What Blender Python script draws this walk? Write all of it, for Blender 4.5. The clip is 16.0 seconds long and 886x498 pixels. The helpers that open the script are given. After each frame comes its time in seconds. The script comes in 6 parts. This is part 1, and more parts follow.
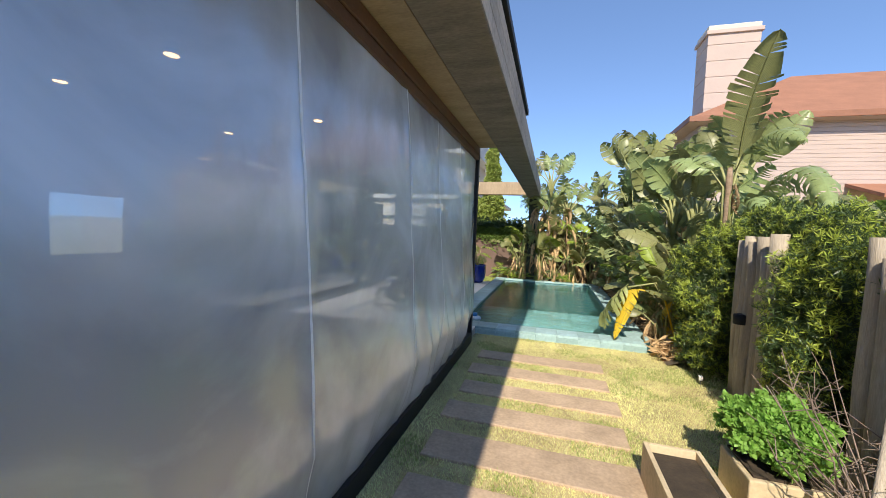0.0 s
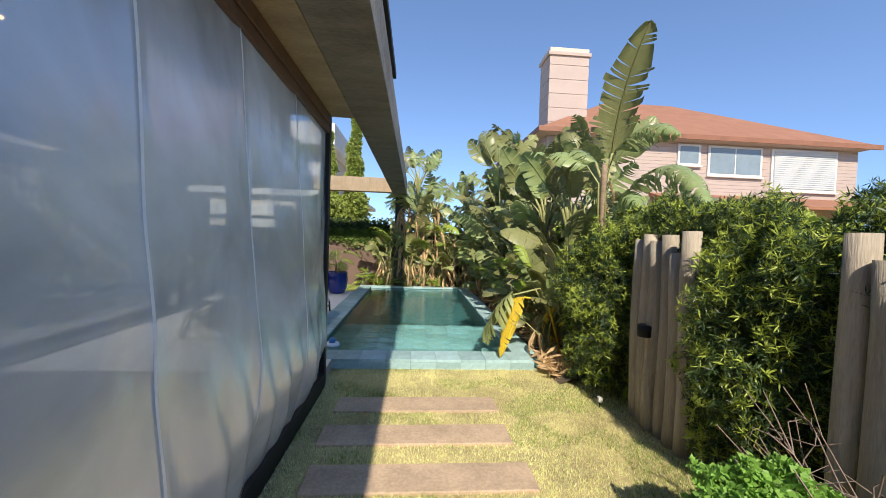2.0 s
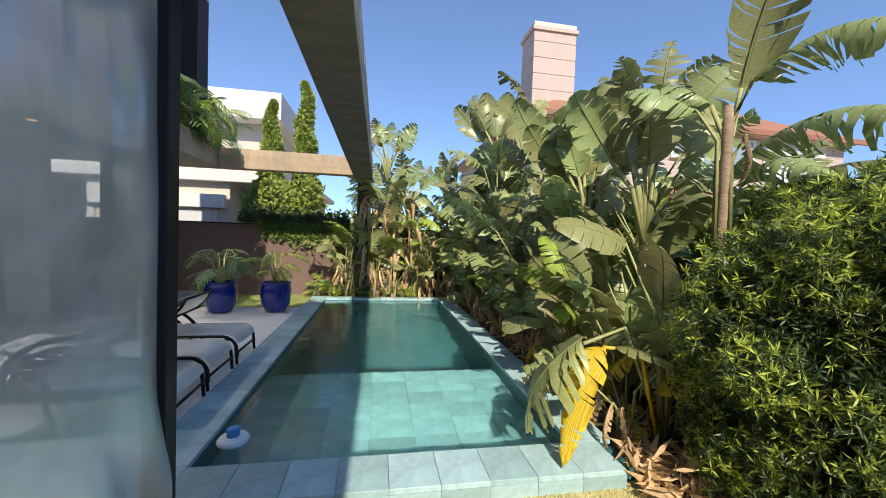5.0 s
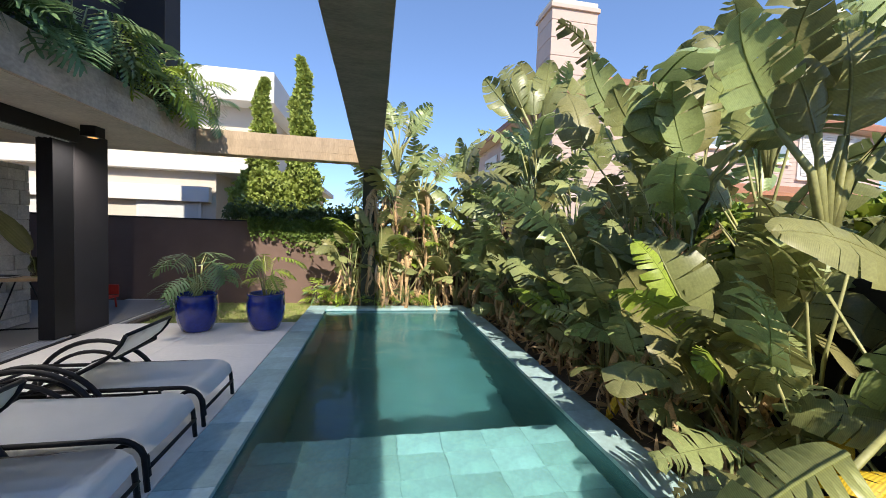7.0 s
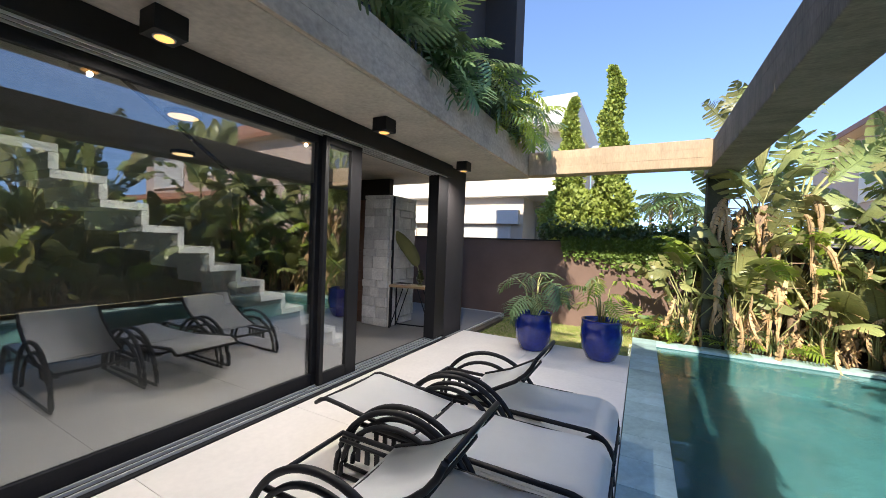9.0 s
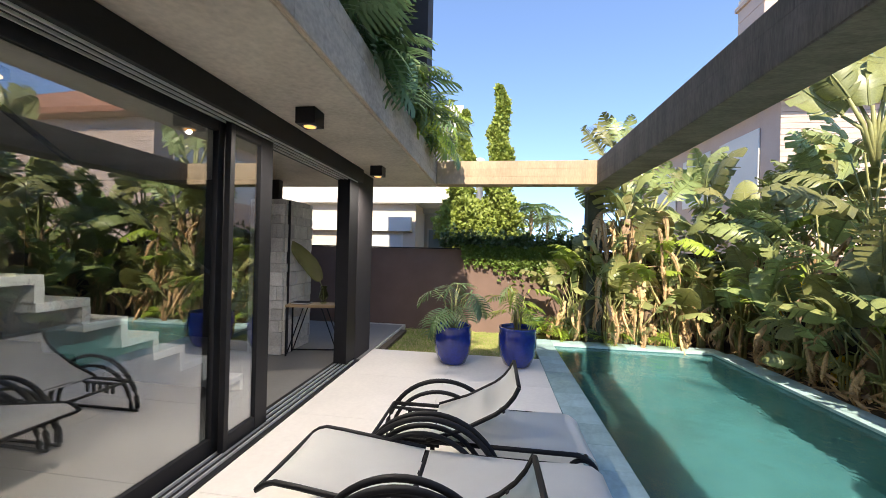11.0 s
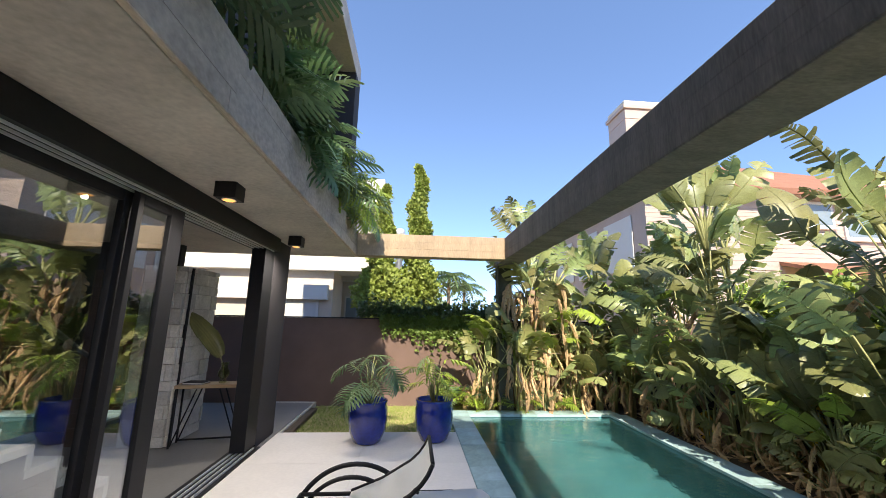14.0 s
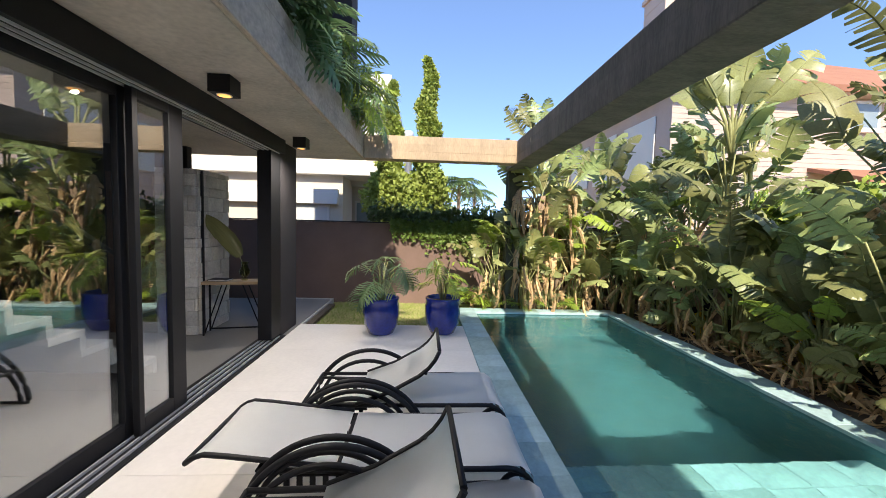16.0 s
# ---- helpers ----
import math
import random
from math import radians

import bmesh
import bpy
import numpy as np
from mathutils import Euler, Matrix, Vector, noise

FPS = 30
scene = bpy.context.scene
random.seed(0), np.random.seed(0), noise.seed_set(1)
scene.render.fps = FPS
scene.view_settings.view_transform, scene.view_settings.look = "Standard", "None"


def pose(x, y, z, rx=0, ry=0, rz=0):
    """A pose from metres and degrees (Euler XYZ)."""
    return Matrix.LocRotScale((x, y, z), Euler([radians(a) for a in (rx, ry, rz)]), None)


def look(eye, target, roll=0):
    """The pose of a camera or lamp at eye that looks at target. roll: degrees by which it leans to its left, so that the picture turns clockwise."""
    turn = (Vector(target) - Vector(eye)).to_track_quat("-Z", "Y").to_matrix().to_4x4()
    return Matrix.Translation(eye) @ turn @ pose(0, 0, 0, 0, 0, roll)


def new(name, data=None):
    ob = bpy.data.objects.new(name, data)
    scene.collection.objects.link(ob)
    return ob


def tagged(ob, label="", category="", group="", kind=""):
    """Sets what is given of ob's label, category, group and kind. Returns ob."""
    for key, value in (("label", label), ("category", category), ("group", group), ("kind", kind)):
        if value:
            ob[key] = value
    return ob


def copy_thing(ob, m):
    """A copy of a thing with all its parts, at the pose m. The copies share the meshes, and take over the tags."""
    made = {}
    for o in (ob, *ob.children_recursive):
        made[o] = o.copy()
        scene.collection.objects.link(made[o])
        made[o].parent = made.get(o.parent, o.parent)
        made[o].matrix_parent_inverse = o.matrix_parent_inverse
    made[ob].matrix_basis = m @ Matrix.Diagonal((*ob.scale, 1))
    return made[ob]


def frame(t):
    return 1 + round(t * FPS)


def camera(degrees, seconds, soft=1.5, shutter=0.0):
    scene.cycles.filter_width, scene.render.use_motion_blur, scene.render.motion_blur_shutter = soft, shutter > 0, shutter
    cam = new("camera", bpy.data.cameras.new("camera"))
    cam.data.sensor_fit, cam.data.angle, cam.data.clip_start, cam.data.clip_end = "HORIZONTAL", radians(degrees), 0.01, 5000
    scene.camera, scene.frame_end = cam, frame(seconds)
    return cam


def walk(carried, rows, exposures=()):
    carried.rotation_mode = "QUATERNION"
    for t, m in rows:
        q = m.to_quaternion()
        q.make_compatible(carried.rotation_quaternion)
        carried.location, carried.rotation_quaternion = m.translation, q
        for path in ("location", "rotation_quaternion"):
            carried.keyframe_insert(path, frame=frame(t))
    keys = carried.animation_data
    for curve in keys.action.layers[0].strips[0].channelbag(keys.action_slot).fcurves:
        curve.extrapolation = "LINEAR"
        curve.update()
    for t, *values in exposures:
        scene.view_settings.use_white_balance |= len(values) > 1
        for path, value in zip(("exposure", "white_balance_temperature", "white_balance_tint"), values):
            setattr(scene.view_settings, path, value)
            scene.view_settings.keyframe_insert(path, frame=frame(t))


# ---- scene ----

PATH = [
    (0, (2.226, 0.007, 1.526), (1.67, 1.925, 1.426), 2.4),
    (0.5, (2.209, 0.32, 1.488), (1.862, 2.287, 1.39), 2.0),
    (1, (2.115, 0.641, 1.487), (1.965, 2.633, 1.392), 2.2),
    (1.5, (2.07, 0.978, 1.465), (2.128, 2.976, 1.389), 2.0),
    (2, (2.077, 1.359, 1.505), (2.231, 3.352, 1.446), 1.9),
    (2.5, (2.008, 1.786, 1.459), (2.203, 3.775, 1.403), 1.9),
    (3, (1.998, 2.221, 1.453), (2.237, 4.205, 1.389), 1.6),
    (3.5, (2.021, 2.62, 1.47), (2.284, 4.601, 1.408), 1.5),
    (4, (1.958, 3.001, 1.486), (2.259, 4.977, 1.422), 1.5),
    (4.2, (1.981, 3.137, 1.476), (2.288, 5.112, 1.412), 1.7),
    (6.3, (1.938, 4.617, 1.538), (2.338, 6.575, 1.45), 1.8),
    (6.5, (1.934, 4.708, 1.542), (2.33, 6.666, 1.448), 1.9),
    (7, (1.726, 5.079, 1.563), (2.087, 7.044, 1.471), 2.0),
    (7.5, (1.501, 5.362, 1.51), (1.594, 7.358, 1.427), 1.8),
    (8, (1.175, 5.498, 1.501), (0.72, 7.445, 1.445), 1.7),
    (8.5, (0.785, 5.542, 1.533), (-0.067, 7.351, 1.499), 1.7),
    (8.7, (0.695, 5.513, 1.525), (-0.254, 7.274, 1.486), 2.2),
    (10.8, (-0.175, 5.704, 1.583), (-0.604, 7.657, 1.597), 1.4),
    (11, (-0.237, 5.654, 1.608), (-0.511, 7.635, 1.617), 1.4),
    (11.5, (-0.296, 5.54, 1.619), (-0.291, 7.54, 1.619), 1.4),
    (12, (-0.277, 5.498, 1.625), (-0.16, 7.494, 1.61), 1.2),
    (12.5, (-0.24, 5.47, 1.655), (-0.096, 7.465, 1.629), 1.2),
    (13, (-0.223, 5.443, 1.663), (-0.081, 7.436, 1.753), 1.3),
    (13.5, (-0.216, 5.441, 1.685), (-0.074, 7.418, 1.954), 1.4),
    (14, (-0.215, 5.457, 1.674), (-0.069, 7.417, 2.044), 1.1),
    (14.5, (-0.236, 5.509, 1.676), (-0.079, 7.482, 1.96), 1.0),
    (15, (-0.189, 5.512, 1.632), (-0.059, 7.507, 1.696), 1.2),
    (15.5, (-0.167, 5.492, 1.622), (-0.059, 7.487, 1.533), 1.4),
    (16, (-0.19, 5.481, 1.651), (-0.086, 7.474, 1.519), 1.6),
]
cam = camera(100.1, 16.0, soft=0.5)
walk(cam, [(t, look(eye, target, roll)) for t, eye, target, roll in PATH],
     exposures=[(0, 1.0, 6500, 10), (1, 0.9, 6500, 10), (4, 0.94, 6500, 10), (7, 1.15, 6450, 12), (8.5, 1.5, 6500, 12), (11, 1.65, 6850, 12), (13, 1.52, 6750, 12), (16, 1.47, 6650, 12)])

# ---------- world, sun ----------
world = bpy.data.worlds.new("sky")
scene.world = world
world.use_nodes = True
wn = world.node_tree
sky = wn.nodes.new("ShaderNodeTexSky")
sky.sky_type, sky.sun_disc = "NISHITA", False
sky.sun_elevation, sky.sun_rotation = radians(41), math.pi
sky.altitude, sky.air_density, sky.dust_density, sky.ozone_density = 0, 0.75, 0.0, 3.0
wn.nodes["Background"].inputs["Strength"].default_value = 0.15
sky_co = wn.nodes.new("ShaderNodeTexCoord")
sky_up = wn.nodes.new("ShaderNodeVectorMath"); sky_up.operation = "ADD"; sky_up.inputs[1].default_value = (0, 0, 0.14)
wn.links.new(sky_co.outputs["Generated"], sky_up.inputs[0])
sky_n = wn.nodes.new("ShaderNodeVectorMath"); sky_n.operation = "NORMALIZE"
wn.links.new(sky_up.outputs[0], sky_n.inputs[0]); wn.links.new(sky_n.outputs[0], sky.inputs["Vector"])
wn.links.new(sky.outputs[0], wn.nodes["Background"].inputs["Color"])
sun_data = bpy.data.lights.new("sun", "SUN")
sun_data.energy, sun_data.angle, sun_data.color = 3.3, radians(0.6), (1.0, 0.91, 0.74)
sun = new("sun", sun_data)
sun.matrix_world = pose(0, 0, 20, 49, 0, 0)

# ---------- materials ----------
def mat(name, col, rough=0.6, var=0.25, scale=6.0, fine=60.0, bump=0.15, metal=0.0, spec=0.5, rnd=0.0, hue=0.0, trans=0.0, dirt=None, stretch=(1, 1, 1), coat=0.0, veins=0.0):
    """Procedural surface: two scales of noise on colour, fine relief, optional random per object."""
    m = bpy.data.materials.new(name)
    m.use_nodes = True
    nt = m.node_tree
    N, L = nt.nodes, nt.links
    b = N["Principled BSDF"]
    tc = N.new("ShaderNodeTexCoord")
    mp = N.new("ShaderNodeMapping")
    mp.inputs["Scale"].default_value = stretch
    L.new(tc.outputs["Object"], mp.inputs["Vector"])
    n1 = N.new("ShaderNodeTexNoise"); n1.inputs["Scale"].default_value = scale; n1.inputs["Detail"].default_value = 6; n1.inputs["Roughness"].default_value = 0.65
    n2 = N.new("ShaderNodeTexNoise"); n2.inputs["Scale"].default_value = fine; n2.inputs["Detail"].default_value = 3
    L.new(mp.outputs[0], n1.inputs["Vector"]); L.new(mp.outputs[0], n2.inputs["Vector"])
    mix = N.new("ShaderNodeMath"); mix.operation = "MULTIPLY_ADD"
    mix.inputs[1].default_value = 0.65
    sc = N.new("ShaderNodeMath"); sc.operation = "MULTIPLY"; sc.inputs[1].default_value = 0.35
    L.new(n2.outputs["Fac"], sc.inputs[0]); L.new(n1.outputs["Fac"], mix.inputs[0]); L.new(sc.outputs[0], mix.inputs[2])
    ramp = N.new("ShaderNodeValToRGB")
    lo = [max(0, c * (1 - var)) for c in col]
    hi = [min(1, c * (1 + var)) for c in col]
    ramp.color_ramp.elements[0].position, ramp.color_ramp.elements[1].position = 0.3, 0.7
    ramp.color_ramp.elements[0].color = (*(dirt or lo), 1)
    ramp.color_ramp.elements[1].color = (*hi, 1)
    L.new(mix.outputs[0], ramp.inputs["Fac"])
    out = ramp.outputs["Color"]
    if veins:
        wv2 = N.new("ShaderNodeTexWave"); wv2.bands_direction = "Y"; wv2.inputs["Scale"].default_value = 34.0; wv2.inputs["Distortion"].default_value = 1.2; wv2.inputs["Detail"].default_value = 2
        L.new(tc.outputs["Object"], wv2.inputs["Vector"])
        mv = N.new("ShaderNodeMapRange"); mv.inputs["To Min"].default_value = 1 - veins; mv.inputs["To Max"].default_value = 1 + veins
        L.new(wv2.outputs["Fac"], mv.inputs["Value"])
        hv = N.new("ShaderNodeHueSaturation")
        L.new(mv.outputs[0], hv.inputs["Value"]); L.new(out, hv.inputs["Color"])
        out = hv.outputs["Color"]
    if rnd or hue:
        oi = N.new("ShaderNodeObjectInfo")
        hs = N.new("ShaderNodeHueSaturation")
        a = N.new("ShaderNodeMapRange"); a.inputs["To Min"].default_value = 1 - rnd; a.inputs["To Max"].default_value = 1 + rnd
        h = N.new("ShaderNodeMapRange"); h.inputs["To Min"].default_value = 0.5 - hue; h.inputs["To Max"].default_value = 0.5 + hue
        L.new(oi.outputs["Random"], a.inputs["Value"]); L.new(oi.outputs["Random"], h.inputs["Value"])
        L.new(a.outputs[0], hs.inputs["Value"]); L.new(h.outputs[0], hs.inputs["Hue"])
        L.new(out, hs.inputs["Color"])
        out = hs.outputs["Color"]
    L.new(out, b.inputs["Base Color"])
    b.inputs["Roughness"].default_value = rough
    b.inputs["Metallic"].default_value = metal
    b.inputs["Specular IOR Level"].default_value = spec
    b.inputs["Coat Weight"].default_value = coat
    b.inputs["Coat Roughness"].default_value = 0.06
    if bump:
        bp = N.new("ShaderNodeBump"); bp.inputs["Strength"].default_value = bump; bp.inputs["Distance"].default_value = 0.02
        L.new(mix.outputs[0], bp.inputs["Height"]); L.new(bp.outputs[0], b.inputs["Normal"])
    if trans:
        tr = N.new("ShaderNodeBsdfTranslucent")
        L.new(out, tr.inputs["Color"])
        ms = N.new("ShaderNodeMixShader"); ms.inputs[0].default_value = trans
        L.new(b.outputs[0], ms.inputs[1]); L.new(tr.outputs[0], ms.inputs[2])
        L.new(ms.outputs[0], N["Material Output"].inputs["Surface"])
    return m


def glow(name, col, power):
    m = bpy.data.materials.new(name)
    m.use_nodes = True
    b = m.node_tree.nodes["Principled BSDF"]
    b.inputs["Base Color"].default_value = (*col, 1)
    b.inputs["Emission Color"].default_value = (*col, 1)
    b.inputs["Emission Strength"].default_value = power
    return m


def glass_mat(name, tint, rough=0.0, reflect=0.12, ripple=0.0):
    """Clear pane: tinted see-through with a fresnel-driven mirror."""
    m = bpy.data.materials.new(name)
    m.use_nodes = True
    N, L = m.node_tree.nodes, m.node_tree.links
    N.remove(N["Principled BSDF"])
    t = N.new("ShaderNodeBsdfTransparent"); t.inputs[0].default_value = (*tint, 1)
    g = N.new("ShaderNodeBsdfGlossy"); g.inputs["Roughness"].default_value = rough
    f = N.new("ShaderNodeLayerWeight"); f.inputs[0].default_value = 0.5
    pw = N.new("ShaderNodeMath"); pw.operation = "POWER"; pw.inputs[1].default_value = 2.0
    L.new(f.outputs["Facing"], pw.inputs[0])
    a = N.new("ShaderNodeMath"); a.operation = "MULTIPLY_ADD"; a.inputs[1].default_value = 0.85; a.inputs[2].default_value = reflect; a.use_clamp = True
    L.new(pw.outputs[0], a.inputs[0])
    x = N.new("ShaderNodeMixShader")
    L.new(a.outputs[0], x.inputs[0]); L.new(t.outputs[0], x.inputs[1]); L.new(g.outputs[0], x.inputs[2])
    L.new(x.outputs[0], N["Material Output"].inputs["Surface"])
    return m


def vinyl_mat():
    """Milky clear vinyl blind: hazy, part see-through, mirror-like film with soft ripples."""
    m = bpy.data.materials.new("clear_vinyl")
    m.use_nodes = True
    N, L = m.node_tree.nodes, m.node_tree.links
    N.remove(N["Principled BSDF"])
    tc = N.new("ShaderNodeTexCoord")
    mp = N.new("ShaderNodeMapping"); mp.inputs["Scale"].default_value = (1, 2.2, 0.5)
    L.new(tc.outputs["Object"], mp.inputs["Vector"])
    no = N.new("ShaderNodeTexNoise"); no.inputs["Scale"].default_value = 1.3; no.inputs["Detail"].default_value = 4
    L.new(mp.outputs[0], no.inputs["Vector"])
    bp = N.new("ShaderNodeBump"); bp.inputs["Strength"].default_value = 0.4; bp.inputs["Distance"].default_value = 0.05
    L.new(no.outputs["Fac"], bp.inputs["Height"])
    t = N.new("ShaderNodeBsdfTransparent"); t.inputs[0].default_value = (0.8, 0.86, 0.92, 1)
    d = N.new("ShaderNodeBsdfDiffuse"); d.inputs[0].default_value = (0.82, 0.89, 0.98, 1)
    tl = N.new("ShaderNodeBsdfTranslucent"); tl.inputs[0].default_value = (0.4, 0.45, 0.5, 1)
    g = N.new("ShaderNodeBsdfGlossy"); g.inputs["Roughness"].default_value = 0.2; g.inputs[0].default_value = (0.86, 0.92, 1.0, 1)
    L.new(bp.outputs[0], g.inputs["Normal"])
    n3 = N.new("ShaderNodeTexNoise"); n3.inputs["Scale"].default_value = 1.1; n3.inputs["Detail"].default_value = 7; n3.inputs["Distortion"].default_value = 0.6
    L.new(tc.outputs["Object"], n3.inputs["Vector"])
    mr = N.new("ShaderNodeMapRange"); mr.inputs["From Min"].default_value = 0.35; mr.inputs["From Max"].default_value = 0.7; mr.inputs["To Min"].default_value = 0.42; mr.inputs["To Max"].default_value = 0.98
    L.new(n3.outputs["Fac"], mr.inputs["Value"])
    satin = N.new("ShaderNodeBsdfGlossy"); satin.inputs["Roughness"].default_value = 0.5; satin.inputs[0].default_value = (0.9, 0.95, 1.0, 1)
    L.new(bp.outputs[0], satin.inputs["Normal"])
    a0 = N.new("ShaderNodeMixShader"); a0.inputs[0].default_value = 0.35
    L.new(d.outputs[0], a0.inputs[1]); L.new(satin.outputs[0], a0.inputs[2])
    a1 = N.new("ShaderNodeMixShader"); a1.inputs[0].default_value = 0.12
    L.new(a0.outputs[0], a1.inputs[1]); L.new(tl.outputs[0], a1.inputs[2])
    a2 = N.new("ShaderNodeMixShader")
    L.new(mr.outputs[0], a2.inputs[0]); L.new(t.outputs[0], a2.inputs[1]); L.new(a1.outputs[0], a2.inputs[2])
    f = N.new("ShaderNodeFresnel"); f.inputs[0].default_value = 1.6
    L.new(bp.outputs[0], f.inputs["Normal"])
    ad = N.new("ShaderNodeMath"); ad.operation = "MULTIPLY_ADD"; ad.inputs[1].default_value = 0.5; ad.inputs[2].default_value = 0.12; ad.use_clamp = True
    L.new(f.outputs[0], ad.inputs[0])
    a3 = N.new("ShaderNodeMixShader")
    L.new(ad.outputs[0], a3.inputs[0]); L.new(a2.outputs[0], a3.inputs[1]); L.new(g.outputs[0], a3.inputs[2])
    L.new(a3.outputs[0], N["Material Output"].inputs["Surface"])
    return m


def water_mat():
    m = bpy.data.materials.new("pool_water")
    m.use_nodes = True
    N, L = m.node_tree.nodes, m.node_tree.links
    b = N["Principled BSDF"]
    b.inputs["Base Color"].default_value = (0.60, 0.86, 0.89, 1)
    b.inputs["Roughness"].default_value = 0.015
    b.inputs["IOR"].default_value = 1.33
    b.inputs["Transmission Weight"].default_value = 1.0
    tc = N.new("ShaderNodeTexCoord")
    n1 = N.new("ShaderNodeTexNoise"); n1.inputs["Scale"].default_value = 4.5; n1.inputs["Detail"].default_value = 5
    L.new(tc.outputs["Object"], n1.inputs["Vector"])
    bp = N.new("ShaderNodeBump"); bp.inputs["Strength"].default_value = 0.5; bp.inputs["Distance"].default_value = 0.03
    L.new(n1.outputs["Fac"], bp.inputs["Height"]); L.new(bp.outputs[0], b.inputs["Normal"])
    return m


